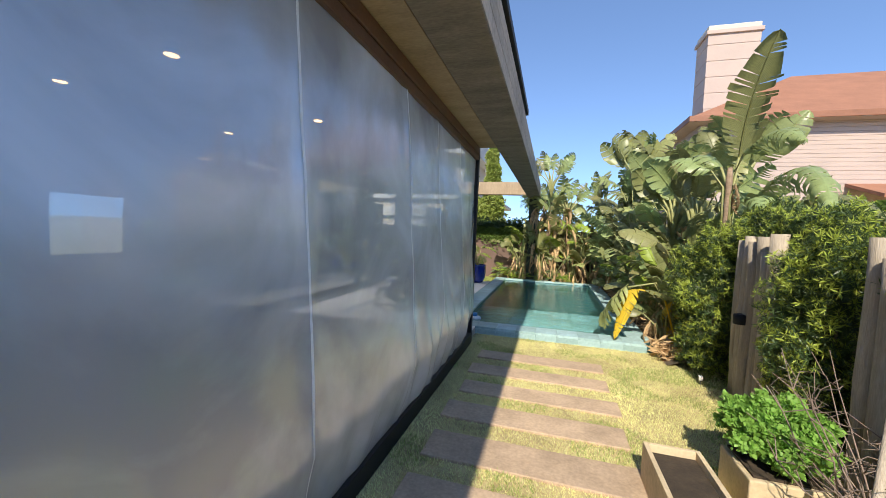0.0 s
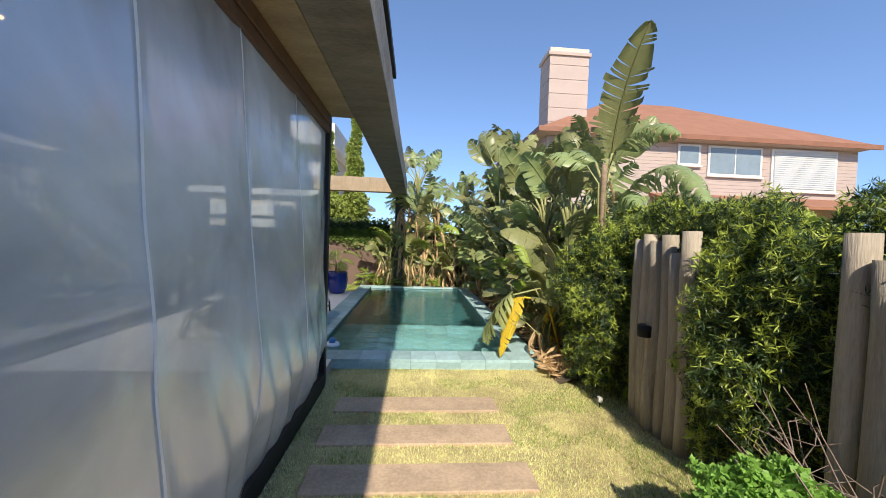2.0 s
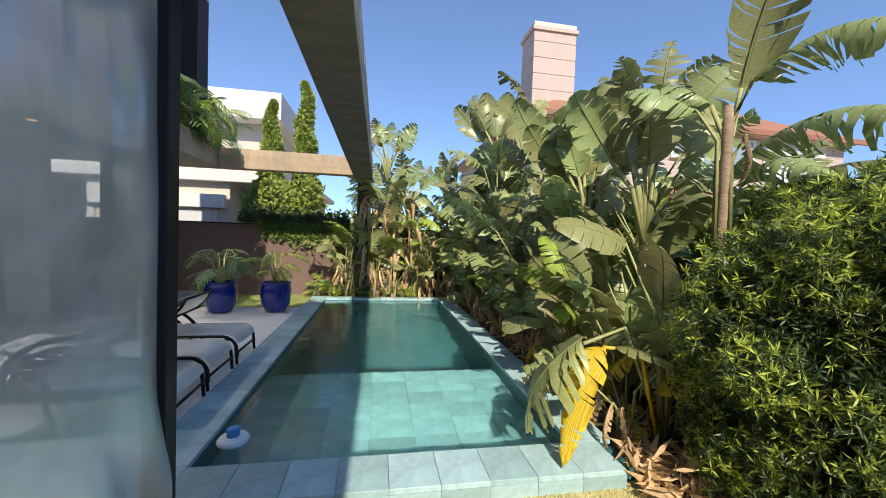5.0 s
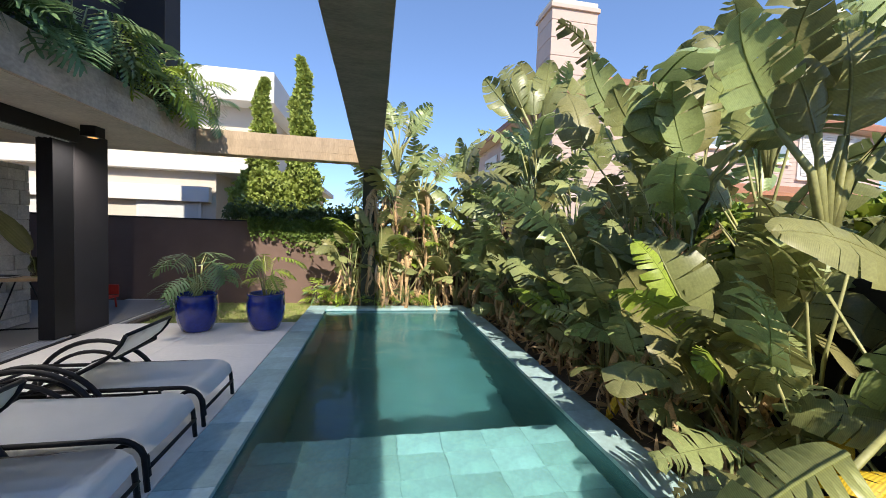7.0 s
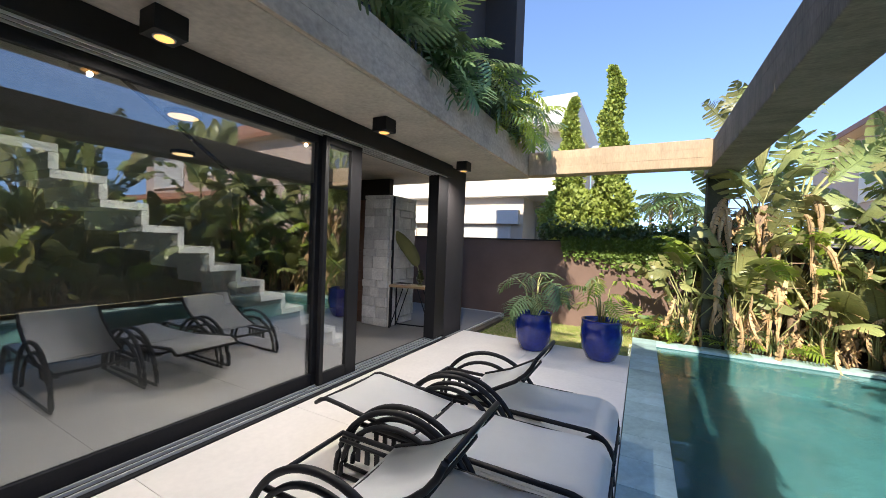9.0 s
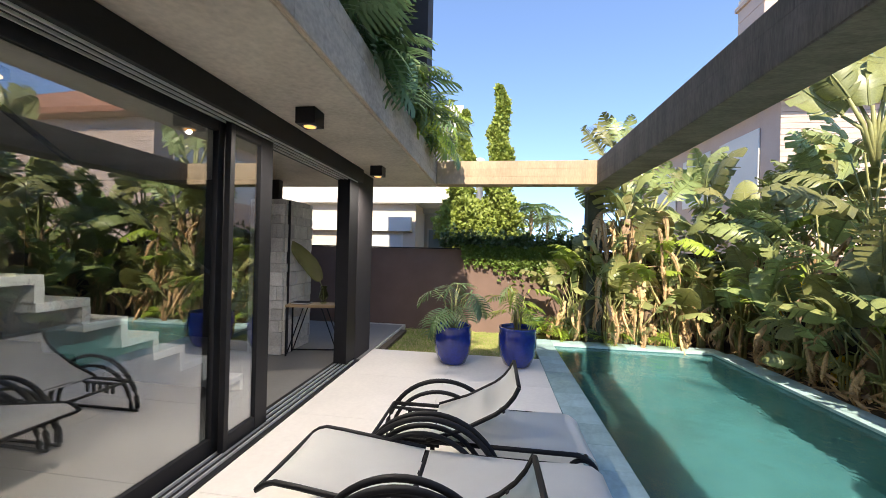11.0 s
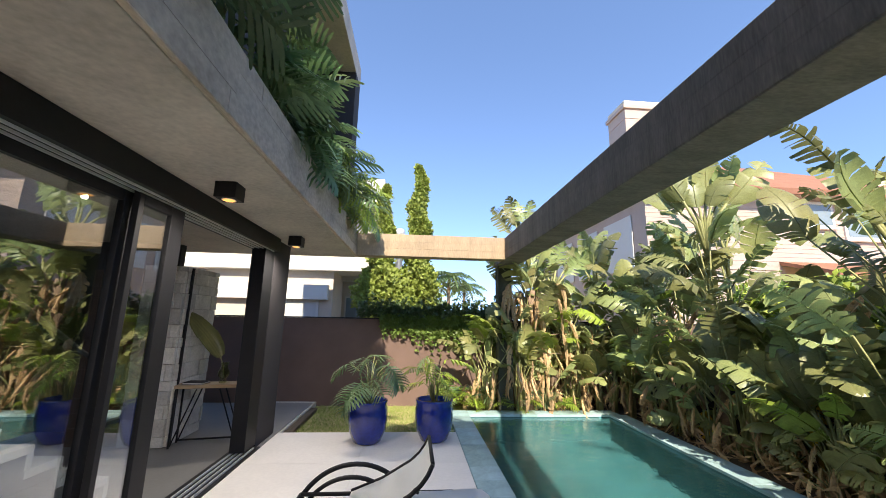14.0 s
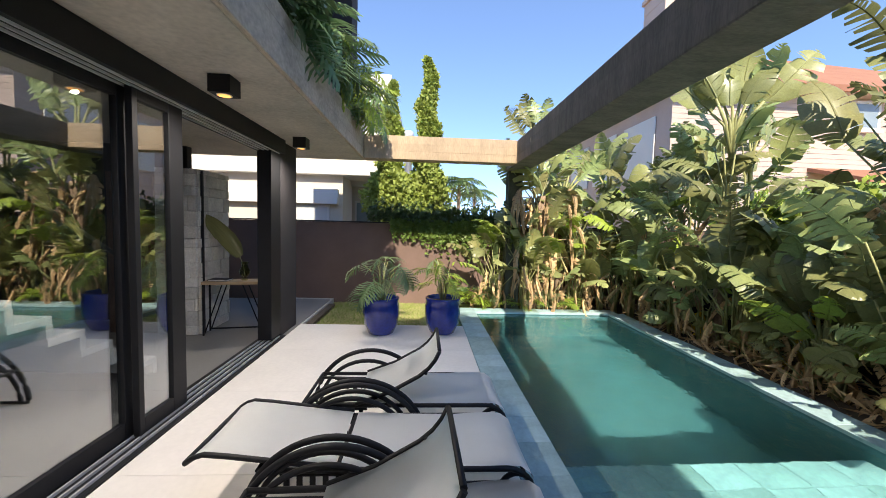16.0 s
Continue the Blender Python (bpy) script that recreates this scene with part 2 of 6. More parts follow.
M = {
    "lawn": mat("lawn_soil", (0.44, 0.36, 0.18), 0.95, 0.55, 2.2, 38, 0.8),
    "blade": mat("grass_blades", (0.84, 0.74, 0.34), 0.7, 0.45, 1.1, 30, 0, trans=0.35),
    "blade_green": mat("green_blades", (0.30, 0.38, 0.10), 0.7, 0.4, 2, 30, 0, trans=0.3),
    "paver": mat("slate_paver", (0.47, 0.34, 0.23), 0.85, 0.35, 3.0, 40, 0.45, rnd=0.12),
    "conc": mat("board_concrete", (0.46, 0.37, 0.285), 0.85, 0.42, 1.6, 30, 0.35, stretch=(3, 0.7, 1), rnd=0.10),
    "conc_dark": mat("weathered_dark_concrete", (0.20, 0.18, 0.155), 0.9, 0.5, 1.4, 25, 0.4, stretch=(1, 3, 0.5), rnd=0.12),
    # Tan tone mixes in the warm sunlight that falls on the end beam.
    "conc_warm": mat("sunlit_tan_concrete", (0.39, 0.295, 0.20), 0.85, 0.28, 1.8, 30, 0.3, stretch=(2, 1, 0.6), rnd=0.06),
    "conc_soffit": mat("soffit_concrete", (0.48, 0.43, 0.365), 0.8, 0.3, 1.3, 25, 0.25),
    # Darker and browner than the soffit concrete, for the lounge roof slab.
    "conc_brown": mat("brown_concrete", (0.33, 0.265, 0.18), 0.85, 0.35, 1.3, 25, 0.3, stretch=(1, 3, 1)),
    "conc_pale": mat("pale_concrete", (0.55, 0.52, 0.46), 0.8, 0.2, 2.5, 40, 0.2),
    "tile": mat("terrace_porcelain", (0.80, 0.755, 0.70), 0.55, 0.07, 1.5, 25, 0.05, rnd=0.03),
    "floor_in": mat("indoor_concrete", (0.21, 0.205, 0.195), 0.45, 0.12, 1.2, 25, 0.04),
    "grout": mat("grout", (0.42, 0.39, 0.35), 0.9, 0.15),
    "stone_green": mat("green_pool_stone", (0.33, 0.47, 0.48), 0.5, 0.25, 3.0, 30, 0.15, rnd=0.22, hue=0.012),
    # Water's teal tint and the dimming with depth are put into these colours.
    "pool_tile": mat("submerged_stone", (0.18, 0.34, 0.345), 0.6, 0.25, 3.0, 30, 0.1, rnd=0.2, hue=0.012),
    "pool_deep": mat("depth_darkened_stone", (0.042, 0.135, 0.145), 0.6, 0.25, 2.0, 20, 0.1),
    "black": mat("black_aluminium", (0.014, 0.014, 0.016), 0.5, 0.2, 8, 80, 0.03, spec=0.25),
    "dark_paint": mat("charcoal_render", (0.03, 0.027, 0.029), 0.85, 0.2, 3, 90, 0.15),
    "taupe": mat("taupe_render", (0.165, 0.108, 0.088), 0.9, 0.15, 2, 90, 0.2),
    "white": mat("white_render", (0.64, 0.62, 0.59), 0.85, 0.05, 1.2, 40, 0.08),
    "cream": mat("cream_render", (0.56, 0.50, 0.42), 0.85, 0.07, 1.2, 40, 0.08),
    "pink": mat("pale_pink_siding", (0.47, 0.365, 0.315), 0.8, 0.08, 1.2, 30, 0.1),
    "roof": mat("terracotta_roof", (0.31, 0.14, 0.08), 0.8, 0.2, 1.5, 25, 0.3),
    "eave": mat("brown_eave", (0.26, 0.11, 0.06), 0.6, 0.2, 2, 30, 0.1),
    "win": mat("window_glass_far", (0.22, 0.27, 0.30), 0.08, 0.15, 0.6, 5, 0),
    "blind": mat("roller_shutter", (0.55, 0.55, 0.54), 0.6, 0.05),
    "pot": mat("cobalt_glaze", (0.008, 0.022, 0.22), 0.14, 0.35, 3, 25, 0.04, coat=0.6),
    "soil": mat("potting_soil", (0.05, 0.035, 0.022), 0.95, 0.4, 12, 60, 0.6),
    "soil_dark": mat("leaf_litter", (0.10, 0.075, 0.05), 0.95, 0.5, 4, 40, 0.7),
    "sling": mat("white_sling", (0.84, 0.84, 0.81), 0.7, 0.04, 4, 250, 0.08),
    "leafA": mat("strelitzia_green", (0.275, 0.31, 0.122), 0.36, 0.28, 3, 40, 0.08, spec=0.5, rnd=0.35, hue=0.03, trans=0.26, veins=0.11),
    "leafB": mat("banana_pale", (0.335, 0.345, 0.13), 0.40, 0.28, 3, 40, 0.08, spec=0.5, rnd=0.3, hue=0.03, trans=0.28, veins=0.11),
    "leafY": mat("yellow_leaf", (0.75, 0.52, 0.04), 0.5, 0.2, 4, 40, 0.08, trans=0.3, rnd=0.15, veins=0.2),
    "leafD": mat("dry_leaf", (0.60, 0.41, 0.22), 0.8, 0.3, 5, 40, 0.2, trans=0.15, rnd=0.3),
    "leafP": mat("philodendron_green", (0.155, 0.235, 0.10), 0.35, 0.25, 4, 40, 0.05, rnd=0.3, hue=0.02, trans=0.25),
    "leafL": mat("lime_leaf", (0.32, 0.42, 0.06), 0.45, 0.25, 5, 40, 0.05, rnd=0.2, trans=0.35),
    "hedge": mat("podocarpus", (0.06, 0.10, 0.03), 0.45, 0.5, 2.2, 12, 0, trans=0.2),
    "hedge_new": mat("podocarpus_tips", (0.42, 0.50, 0.08), 0.5, 0.3, 3, 20, 0, trans=0.3),
    "cyp": mat("juniper_foliage", (0.28, 0.34, 0.07), 0.6, 0.4, 4, 15, 0, trans=0.2),
    "ivy": mat("ivy_foliage", (0.16, 0.24, 0.05), 0.5, 0.4, 3, 15, 0, trans=0.2),
    "parsley": mat("bright_herb", (0.26, 0.46, 0.09), 0.5, 0.35, 6, 30, 0, trans=0.35),
    "stem": mat("green_stem", (0.32, 0.32, 0.13), 0.55, 0.3, 6, 40, 0.1),
    "trunk": mat("fibrous_trunk", (0.30, 0.21, 0.14), 0.9, 0.4, 5, 30, 0.6, stretch=(1, 1, 4)),
    "tan": mat("sandy_concrete", (0.56, 0.44, 0.28), 0.85, 0.25, 4, 40, 0.25),
    # Very dark olive tone for the column among the plants.
    "conc_olive": mat("dark_olive_concrete", (0.075, 0.08, 0.055), 0.95, 0.4, 4, 30, 0.4),
    "twig": mat("grey_twigs", (0.24, 0.18, 0.15), 0.9, 0.3),
    "log": mat("weathered_log", (0.38, 0.32, 0.25), 0.9, 0.35, 3, 30, 0.5, rnd=0.15, stretch=(6, 6, 0.6)),
    "rubble": mat("pale_stone_blocks", (0.62, 0.60, 0.56), 0.85, 0.25, 5, 40, 0.5, rnd=0.2),
    "wood": mat("oak_top", (0.42, 0.29, 0.17), 0.55, 0.25, 3, 40, 0.1, stretch=(1, 8, 8)),
    "door_wood": mat("dark_door_wood", (0.10, 0.05, 0.03), 0.5, 0.35, 4, 40, 0.15, stretch=(8, 1, 1)),
    "red": mat("red_plastic", (0.6, 0.04, 0.02), 0.4, 0.1),
    "float": mat("white_float", (0.8, 0.84, 0.86), 0.4, 0.05),
    "floatblue": mat("blue_float", (0.05, 0.25, 0.6), 0.4, 0.05),
    "stair": mat("stair_concrete", (0.80, 0.79, 0.76), 0.7, 0.08, 2, 30, 0.05),
    "steel": mat("brushed_steel", (0.62, 0.62, 0.62), 0.4, 0.1, metal=0.3),
    "pane": glass_mat("clear_pane", (0.86, 0.90, 0.91), 0.0, 0.19),
    "vase": glass_mat("vase_glass", (0.80, 0.84, 0.62), 0.0, 0.06),
    "vinyl": vinyl_mat(),
    "seam": mat("milky_seam", (0.86, 0.90, 0.97), 0.25, 0.12, 5, 30, 0.1, trans=0.2),
    "water": water_mat(),
    "lamp": glow("warm_lamp", (1.0, 0.46, 0.12), 0.6),
    "lamp_in": glow("indoor_lamp", (1.0, 0.6, 0.28), 0.8),
    "lamp_dim": glow("dim_downlight", (1.0, 0.58, 0.22), 4.0),
}

# ---------- builders ----------
def B():
    return bmesh.new()


def box(bm, x0, x1, y0, y1, z0, z1, bev=0.0, rot=None):
    m = Matrix.Translation(((x0 + x1) / 2, (y0 + y1) / 2, (z0 + z1) / 2)) @ Matrix.Diagonal((x1 - x0, y1 - y0, z1 - z0, 1))
    vs = bmesh.ops.create_cube(bm, size=1, matrix=rot @ m if rot else m)["verts"]
    if bev:
        es = list({e for v in vs for e in v.link_edges})
        bmesh.ops.bevel(bm, geom=es, offset=bev, segments=2, affect="EDGES", profile=0.5)
    return bm


def tube(bm, pts, r, n=8, close_ends=True, taper=1.0):
    """A round bar along points."""
    pts = [Vector(p) for p in pts]
    rings = []
    up = Vector((0, 0, 1))
    for i, p in enumerate(pts):
        d = (pts[min(i + 1, len(pts) - 1)] - pts[max(i - 1, 0)]).normalized()
        a = d.cross(up if abs(d.z) < 0.95 else Vector((1, 0, 0))).normalized()
        b = a.cross(d)
        k = r * (1 + (taper - 1) * i / max(1, len(pts) - 1))
        rings.append([bm.verts.new(p + a * k * math.cos(t) + b * k * math.sin(t)) for t in [2 * math.pi * j / n for j in range(n)]])
    for q, w in zip(rings, rings[1:]):
        for j in range(n):
            f = bm.faces.new((q[j], q[(j + 1) % n], w[(j + 1) % n], w[j]))
            f.smooth = True
    if close_ends:
        bm.faces.new(rings[0][::-1]); bm.faces.new(rings[-1])
    return bm


def lathe(bm, prof, cx, cy, n=40):
    """A turned body from (radius, height) rows."""
    rings = [[bm.verts.new((cx + r * math.cos(2 * math.pi * j / n), cy + r * math.sin(2 * math.pi * j / n), z)) for j in range(n)] for r, z in prof]
    for q, w in zip(rings, rings[1:]):
        for j in range(n):
            f = bm.faces.new((q[j], q[(j + 1) % n], w[(j + 1) % n], w[j]))
            f.smooth = True
    bm.faces.new(rings[0][::-1])
    bm.faces.new(rings[-1])
    return bm


def finish(name, bm, material):
    me = bpy.data.meshes.new(name)
    bmesh.ops.recalc_face_normals(bm, faces=bm.faces)
    bm.to_mesh(me)
    bm.free()
    me.materials.append(material)
    return me


def part(name, bm, material, parent, label=""):
    ob = new(name, finish(name, bm, material))
    ob.parent = parent
    return tagged(ob, label) if label else ob


def shared(name, me, parent, m):
    ob = new(name, me)
    ob.parent = parent
    ob.matrix_basis = m
    return ob


def thing(name, label, category, group="", kind="", at=(0, 0, 0)):
    ob = new(name)
    ob.location = at
    ob.empty_display_size = 0.1
    return tagged(ob, label, category, group, kind)


def solid(name, bm, material, label, category, group="", kind=""):
    return tagged(new(name, finish(name, bm, material)), label, category, group, kind)


def raw(name, verts, faces, material, smooth=False):
    me = bpy.data.meshes.new(name)
    me.from_pydata(verts, [], faces)
    me.materials.append(material)
    if smooth:
        me.polygons.foreach_set("use_smooth", [True] * len(me.polygons))
    return me


STRUCT = "structure"
rng = random.Random(7)

# ---------- ground ----------
GZ = -0.12
bm = B()
HX0, HX1, HY0, HY1 = 0.44, 3.74, 5.95, 12.75
FAR = 900
xs, ys = [-FAR, HX0, HX1, FAR], [-FAR, HY0, HY1, FAR]
for i in range(3):
    for j in range(3):
        if i == 1 and j == 1:
            continue
        bm.faces.new([bm.verts.new(p) for p in ((xs[i], ys[j], GZ), (xs[i + 1], ys[j], GZ), (xs[i + 1], ys[j + 1], GZ), (xs[i], ys[j + 1], GZ))])
bmesh.ops.remove_doubles(bm, verts=bm.verts, dist=0.001)
solid("ground", bm, M["lawn"], "sun-dried lawn ground with sandy soil", "ground", kind=STRUCT)

def blades(name, n, x0, x1, y0, y1, z, h, material, label, seed, skip=None):
    r = np.random.RandomState(seed)
    x, y = r.uniform(x0, x1, n), r.uniform(y0, y1, n)
    if skip is not None:
        keep = ~skip(x, y)
        x, y = x[keep], y[keep]
    n = len(x)
    a = r.uniform(0, 6.283, n); w = r.uniform(0.002, 0.005, n); hh = h * r.uniform(0.5, 1.3, n)
    lx, ly = r.normal(0, 0.5, n) * hh, r.normal(0, 0.5, n) * hh
    v = np.empty((n, 3, 3))
    v[:, 0] = np.c_[x - w * np.cos(a), y - w * np.sin(a), np.full(n, z)]
    v[:, 1] = np.c_[x + w * np.cos(a), y + w * np.sin(a), np.full(n, z)]
    v[:, 2] = np.c_[x + lx, y + ly, z + hh]
    f = np.arange(n * 3).reshape(n, 3)
    return tagged(new(name, raw(name, v.reshape(-1, 3).tolist(), f.tolist(), material)), label, "grass", kind="stuff")

PAVERS = [(4.75, 5.05), (4.2, 4.5), (3.65, 3.95), (3.1, 3.42), (2.5, 2.86), (1.92, 2.28), (1.3, 1.64), (0.7, 1.04), (0.1, 0.44)]
def on_paver(x, y):
    hit = np.zeros(len(x), bool)
    for a, b in PAVERS:
        hit |= (x > 1.41) & (x < 2.91) & (y > a + 0.01) & (y < b - 0.01)
    return hit
blades("lawn_grass", 150000, 1.16, 4.3, -1.5, 5.88, GZ, 0.02, M["blade"], "short dry yellow-green lawn grass", 1, on_paver)
def not_patch(x, y):
    return on_paver(x, y) | np.array([noise.noise((a * 1.7, b * 1.7, 3.0)) < 0.12 for a, b in zip(x, y)])
blades("lawn_grass", 60000, 1.16, 4.3, -1.0, 5.88, GZ, 0.03, M["blade_green"], "fresh green patches in the dry lawn", 3, not_patch)
blades("lawn_grass", 22000, -2.1, 0.9, 11.5, 13.6, GZ, 0.04, M["blade_green"], "short green grass below the garden wall", 2)
for k, (a, b) in enumerate(PAVERS):
    bm = B()
    o = rng.uniform(-0.03, 0.03)
    box(bm, 1.39 + o, 2.93 + o, a, b, GZ - 0.03, GZ + 0.022, 0.008)
    solid("stepping_stone", bm, M["paver"], "brown slate stepping stone sunk in the lawn", "paver", "stepping stones in the lawn")

# ---------- pool ----------
WX0, WX1, WY0, WY1, WZ = 0.83, 3.43, 6.25, 12.45, -0.045
pool = thing("swimming_pool", "narrow pool lined with green stone, raised stone edge", "pool", kind=STRUCT)
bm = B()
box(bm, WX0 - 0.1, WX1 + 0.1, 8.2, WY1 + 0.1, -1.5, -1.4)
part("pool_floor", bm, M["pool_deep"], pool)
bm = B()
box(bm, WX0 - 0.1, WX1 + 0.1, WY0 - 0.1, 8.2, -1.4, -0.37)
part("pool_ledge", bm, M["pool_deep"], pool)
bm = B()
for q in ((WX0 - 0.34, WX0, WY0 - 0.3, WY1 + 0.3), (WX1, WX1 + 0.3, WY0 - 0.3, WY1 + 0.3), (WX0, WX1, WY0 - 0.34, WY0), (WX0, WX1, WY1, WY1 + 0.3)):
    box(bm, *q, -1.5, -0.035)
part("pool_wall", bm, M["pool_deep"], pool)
tile_cache = {}
def tile(parent, x0, x1, y0, y1, z0, z1, material, gap=0.0025, name="tile", bev=0.002):
    key = (round(x1 - x0, 3), round(y1 - y0, 3), round(z1 - z0, 3), material.name)
    if key not in tile_cache:
        b = B()
        w, d, h = (x1 - x0) / 2 - gap / 2, (y1 - y0) / 2 - gap / 2, (z1 - z0) / 2
        if min(w, d) > 0.03:
            lo = [b.verts.new((sx * w, sy * d, -h)) for sx, sy in ((-1, -1), (1, -1), (1, 1), (-1, 1))]
            mi = [b.verts.new((sx * w, sy * d, h - bev)) for sx, sy in ((-1, -1), (1, -1), (1, 1), (-1, 1))]
            hi = [b.verts.new((sx * (w - bev), sy * (d - bev), h)) for sx, sy in ((-1, -1), (1, -1), (1, 1), (-1, 1))]
            for q, p in ((lo, mi), (mi, hi)):
                for j in range(4):
                    b.faces.new((q[j], q[(j + 1) % 4], p[(j + 1) % 4], p[j]))
            b.faces.new(hi); b.faces.new(lo[::-1])
        else:
            box(b, -w, w, -d, d, -h, h)
        tile_cache[key] = finish(name, b, material)
    return shared(name, tile_cache[key], parent, Matrix.Translation(((x0 + x1) / 2, (y0 + y1) / 2, (z0 + z1) / 2)))

wv = []
wf = []
nx, ny = 24, 50
for j in range(ny + 1):
    for i in range(nx + 1):
        x, y = WX0 + (WX1 - WX0) * i / nx, WY0 + (WY1 - WY0) * j / ny
        wv.append((x, y, WZ + 0.003 * math.sin(3.1 * x + 1.3 * y) * math.sin(2.3 * y - x)))
for j in range(ny):
    for i in range(nx):
        a = j * (nx + 1) + i
        wf.append((a, a + 1, a + nx + 2, a + nx + 1))
water = new("water", raw("water", wv, wf, M["water"], True))
tagged(water, "still green-blue pool water mirroring plants and sky", "water", kind=STRUCT)
water.visible_shadow = False

# ---------- terrace and floors ----------
slab = thing("terrace", "pale large-format porcelain terrace floor", "floor", kind=STRUCT)
bm = B()
box(bm, -2.15, 0.48, 5.44, 11.44, -0.3, -0.014)
box(bm, 0.48, 1.12, 5.44, 5.885, -0.3, -0.014)
part("slab", bm, M["grout"], slab)
floor_in = thing("floor_inside", "smooth pale concrete indoor floor", "floor", kind=STRUCT)
bm = B()
box(bm, -9.0, -2.15, -6, 13.4, -0.3, -0.006)
box(bm, -2.15, 1.10, -6, 5.44, -0.3, -0.006)
part("slab", bm, M["floor_in"], floor_in)
path_slab = B()
box(path_slab, -3.2, -2.12, 11.44, 13.6, -0.3, -0.02, 0.01)
solid("garden_path", path_slab, M["conc_pale"], "pale concrete path beside the grass", "path", kind=STRUCT)
edging = B()
box(edging, -2.12, -2.0, 11.5, 13.2, -0.2, -0.05, 0.01)
solid("gravel_edge", edging, M["soil_dark"], "dark pebble strip beside the path", "edging", kind=STRUCT)

# ---------- concrete frame ----------
SOF = 2.75
bm = B()
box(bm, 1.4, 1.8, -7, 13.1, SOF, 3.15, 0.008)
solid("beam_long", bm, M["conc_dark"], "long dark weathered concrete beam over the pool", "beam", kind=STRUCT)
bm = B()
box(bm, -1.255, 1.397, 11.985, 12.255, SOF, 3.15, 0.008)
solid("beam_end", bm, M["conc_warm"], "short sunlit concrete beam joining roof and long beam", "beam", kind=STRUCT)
bm = B()
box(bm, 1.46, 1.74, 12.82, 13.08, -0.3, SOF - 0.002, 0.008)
solid("beam_column", bm, M["conc_olive"], "slim dark olive concrete column among the plants", "column", kind=STRUCT)
bm = B()
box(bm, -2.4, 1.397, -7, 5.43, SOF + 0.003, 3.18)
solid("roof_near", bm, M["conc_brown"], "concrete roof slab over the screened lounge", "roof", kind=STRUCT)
bm = B()
box(bm, 1.1, 1.83, -7, 5.40, 3.182, 3.25, 0.006)
solid("roof_flashing", bm, M["black"], "dark metal roof edge flashing", "flashing", kind=STRUCT)
bm = B()
box(bm, -2.4, 1.36, -9, 5.2, 3.252, 5.95)
solid("wall_upper_near", bm, M["taupe"], "taupe rendered upper storey wall", "wall", kind=STRUCT)
bm = B()
box(bm, -9, -1.302, 2.0, 12.25, SOF, 3.12, 0.006)
solid("canopy", bm, M["conc_soffit"], "grey concrete canopy slab over the glass doors", "canopy", kind=STRUCT)
bm = B()
box(bm, -1.3, -1.262, 2.0, 12.25, SOF + 0.004, 3.2, 0.004)
solid("canopy_fascia", bm, M["conc"], "board-marked concrete canopy edge with stains", "fascia", kind=STRUCT)
bm = B()
box(bm, -3.2, -1.85, 5.3, 11.2, 3.122, 5.76)
solid("wall_upper_main", bm, M["dark_paint"], "charcoal rendered upper storey wall", "wall", kind=STRUCT)
bm = B()
box(bm, -3.2, -1.32, 11.2, 11.62, 3.122, 5.76)
solid("wall_upper_fin", bm, M["dark_paint"], "charcoal rendered end wall of the upper storey", "wall", kind=STRUCT)
bm = B()
box(bm, -3.2, -1.32, 5.0, 11.64, 5.762, 6.12, 0.006)
solid("roof_upper", bm, M["conc_soffit"], "concrete roof slab over the upper balcony", "roof", kind=STRUCT)

def board_marks(name, x0, x1, y0, y1, z0, z1, axis, out, label, seed, surface="conc"):
    """Imprints of formwork boards, proud of a concrete face by a millimetre or two."""
    g = thing(name, label, "concrete face", kind=STRUCT)
    r = random.Random(seed)
    h = (z1 - z0) / 3
    for k in range(3):
        a, end = (y0, y1) if axis == "y" else (x0, x1)
        while a < end - 0.05:
            b2 = min(end, a + r.uniform(1.1, 2.6))
            d = r.uniform(0.001, 0.004) * out
            bm = B()
            q = (a + 0.0015, b2 - 0.0015, z0 + k * h + 0.0015, z0 + (k + 1) * h - 0.0015)
            if axis == "y":
                box(bm, min(x0, x0 + d), max(x0, x0 + d), q[0], q[1], q[2], q[3])
            else:
                box(bm, q[0], q[1], min(y0, y0 + d), max(y0, y0 + d), q[2], q[3])
            part("board_imprint", bm, M[surface], g)
            a = b2
board_marks("fascia_face", -1.262, 0, 2.0, 12.24, SOF + 0.01, 3.195, "y", 1, "board-marked face of the canopy edge", 1)
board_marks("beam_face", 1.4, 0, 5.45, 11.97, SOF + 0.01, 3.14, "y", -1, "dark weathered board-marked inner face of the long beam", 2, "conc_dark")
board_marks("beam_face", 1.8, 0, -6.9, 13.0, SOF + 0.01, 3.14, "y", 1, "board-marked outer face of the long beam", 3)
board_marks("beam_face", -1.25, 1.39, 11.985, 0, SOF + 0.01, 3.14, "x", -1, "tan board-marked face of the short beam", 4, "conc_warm")

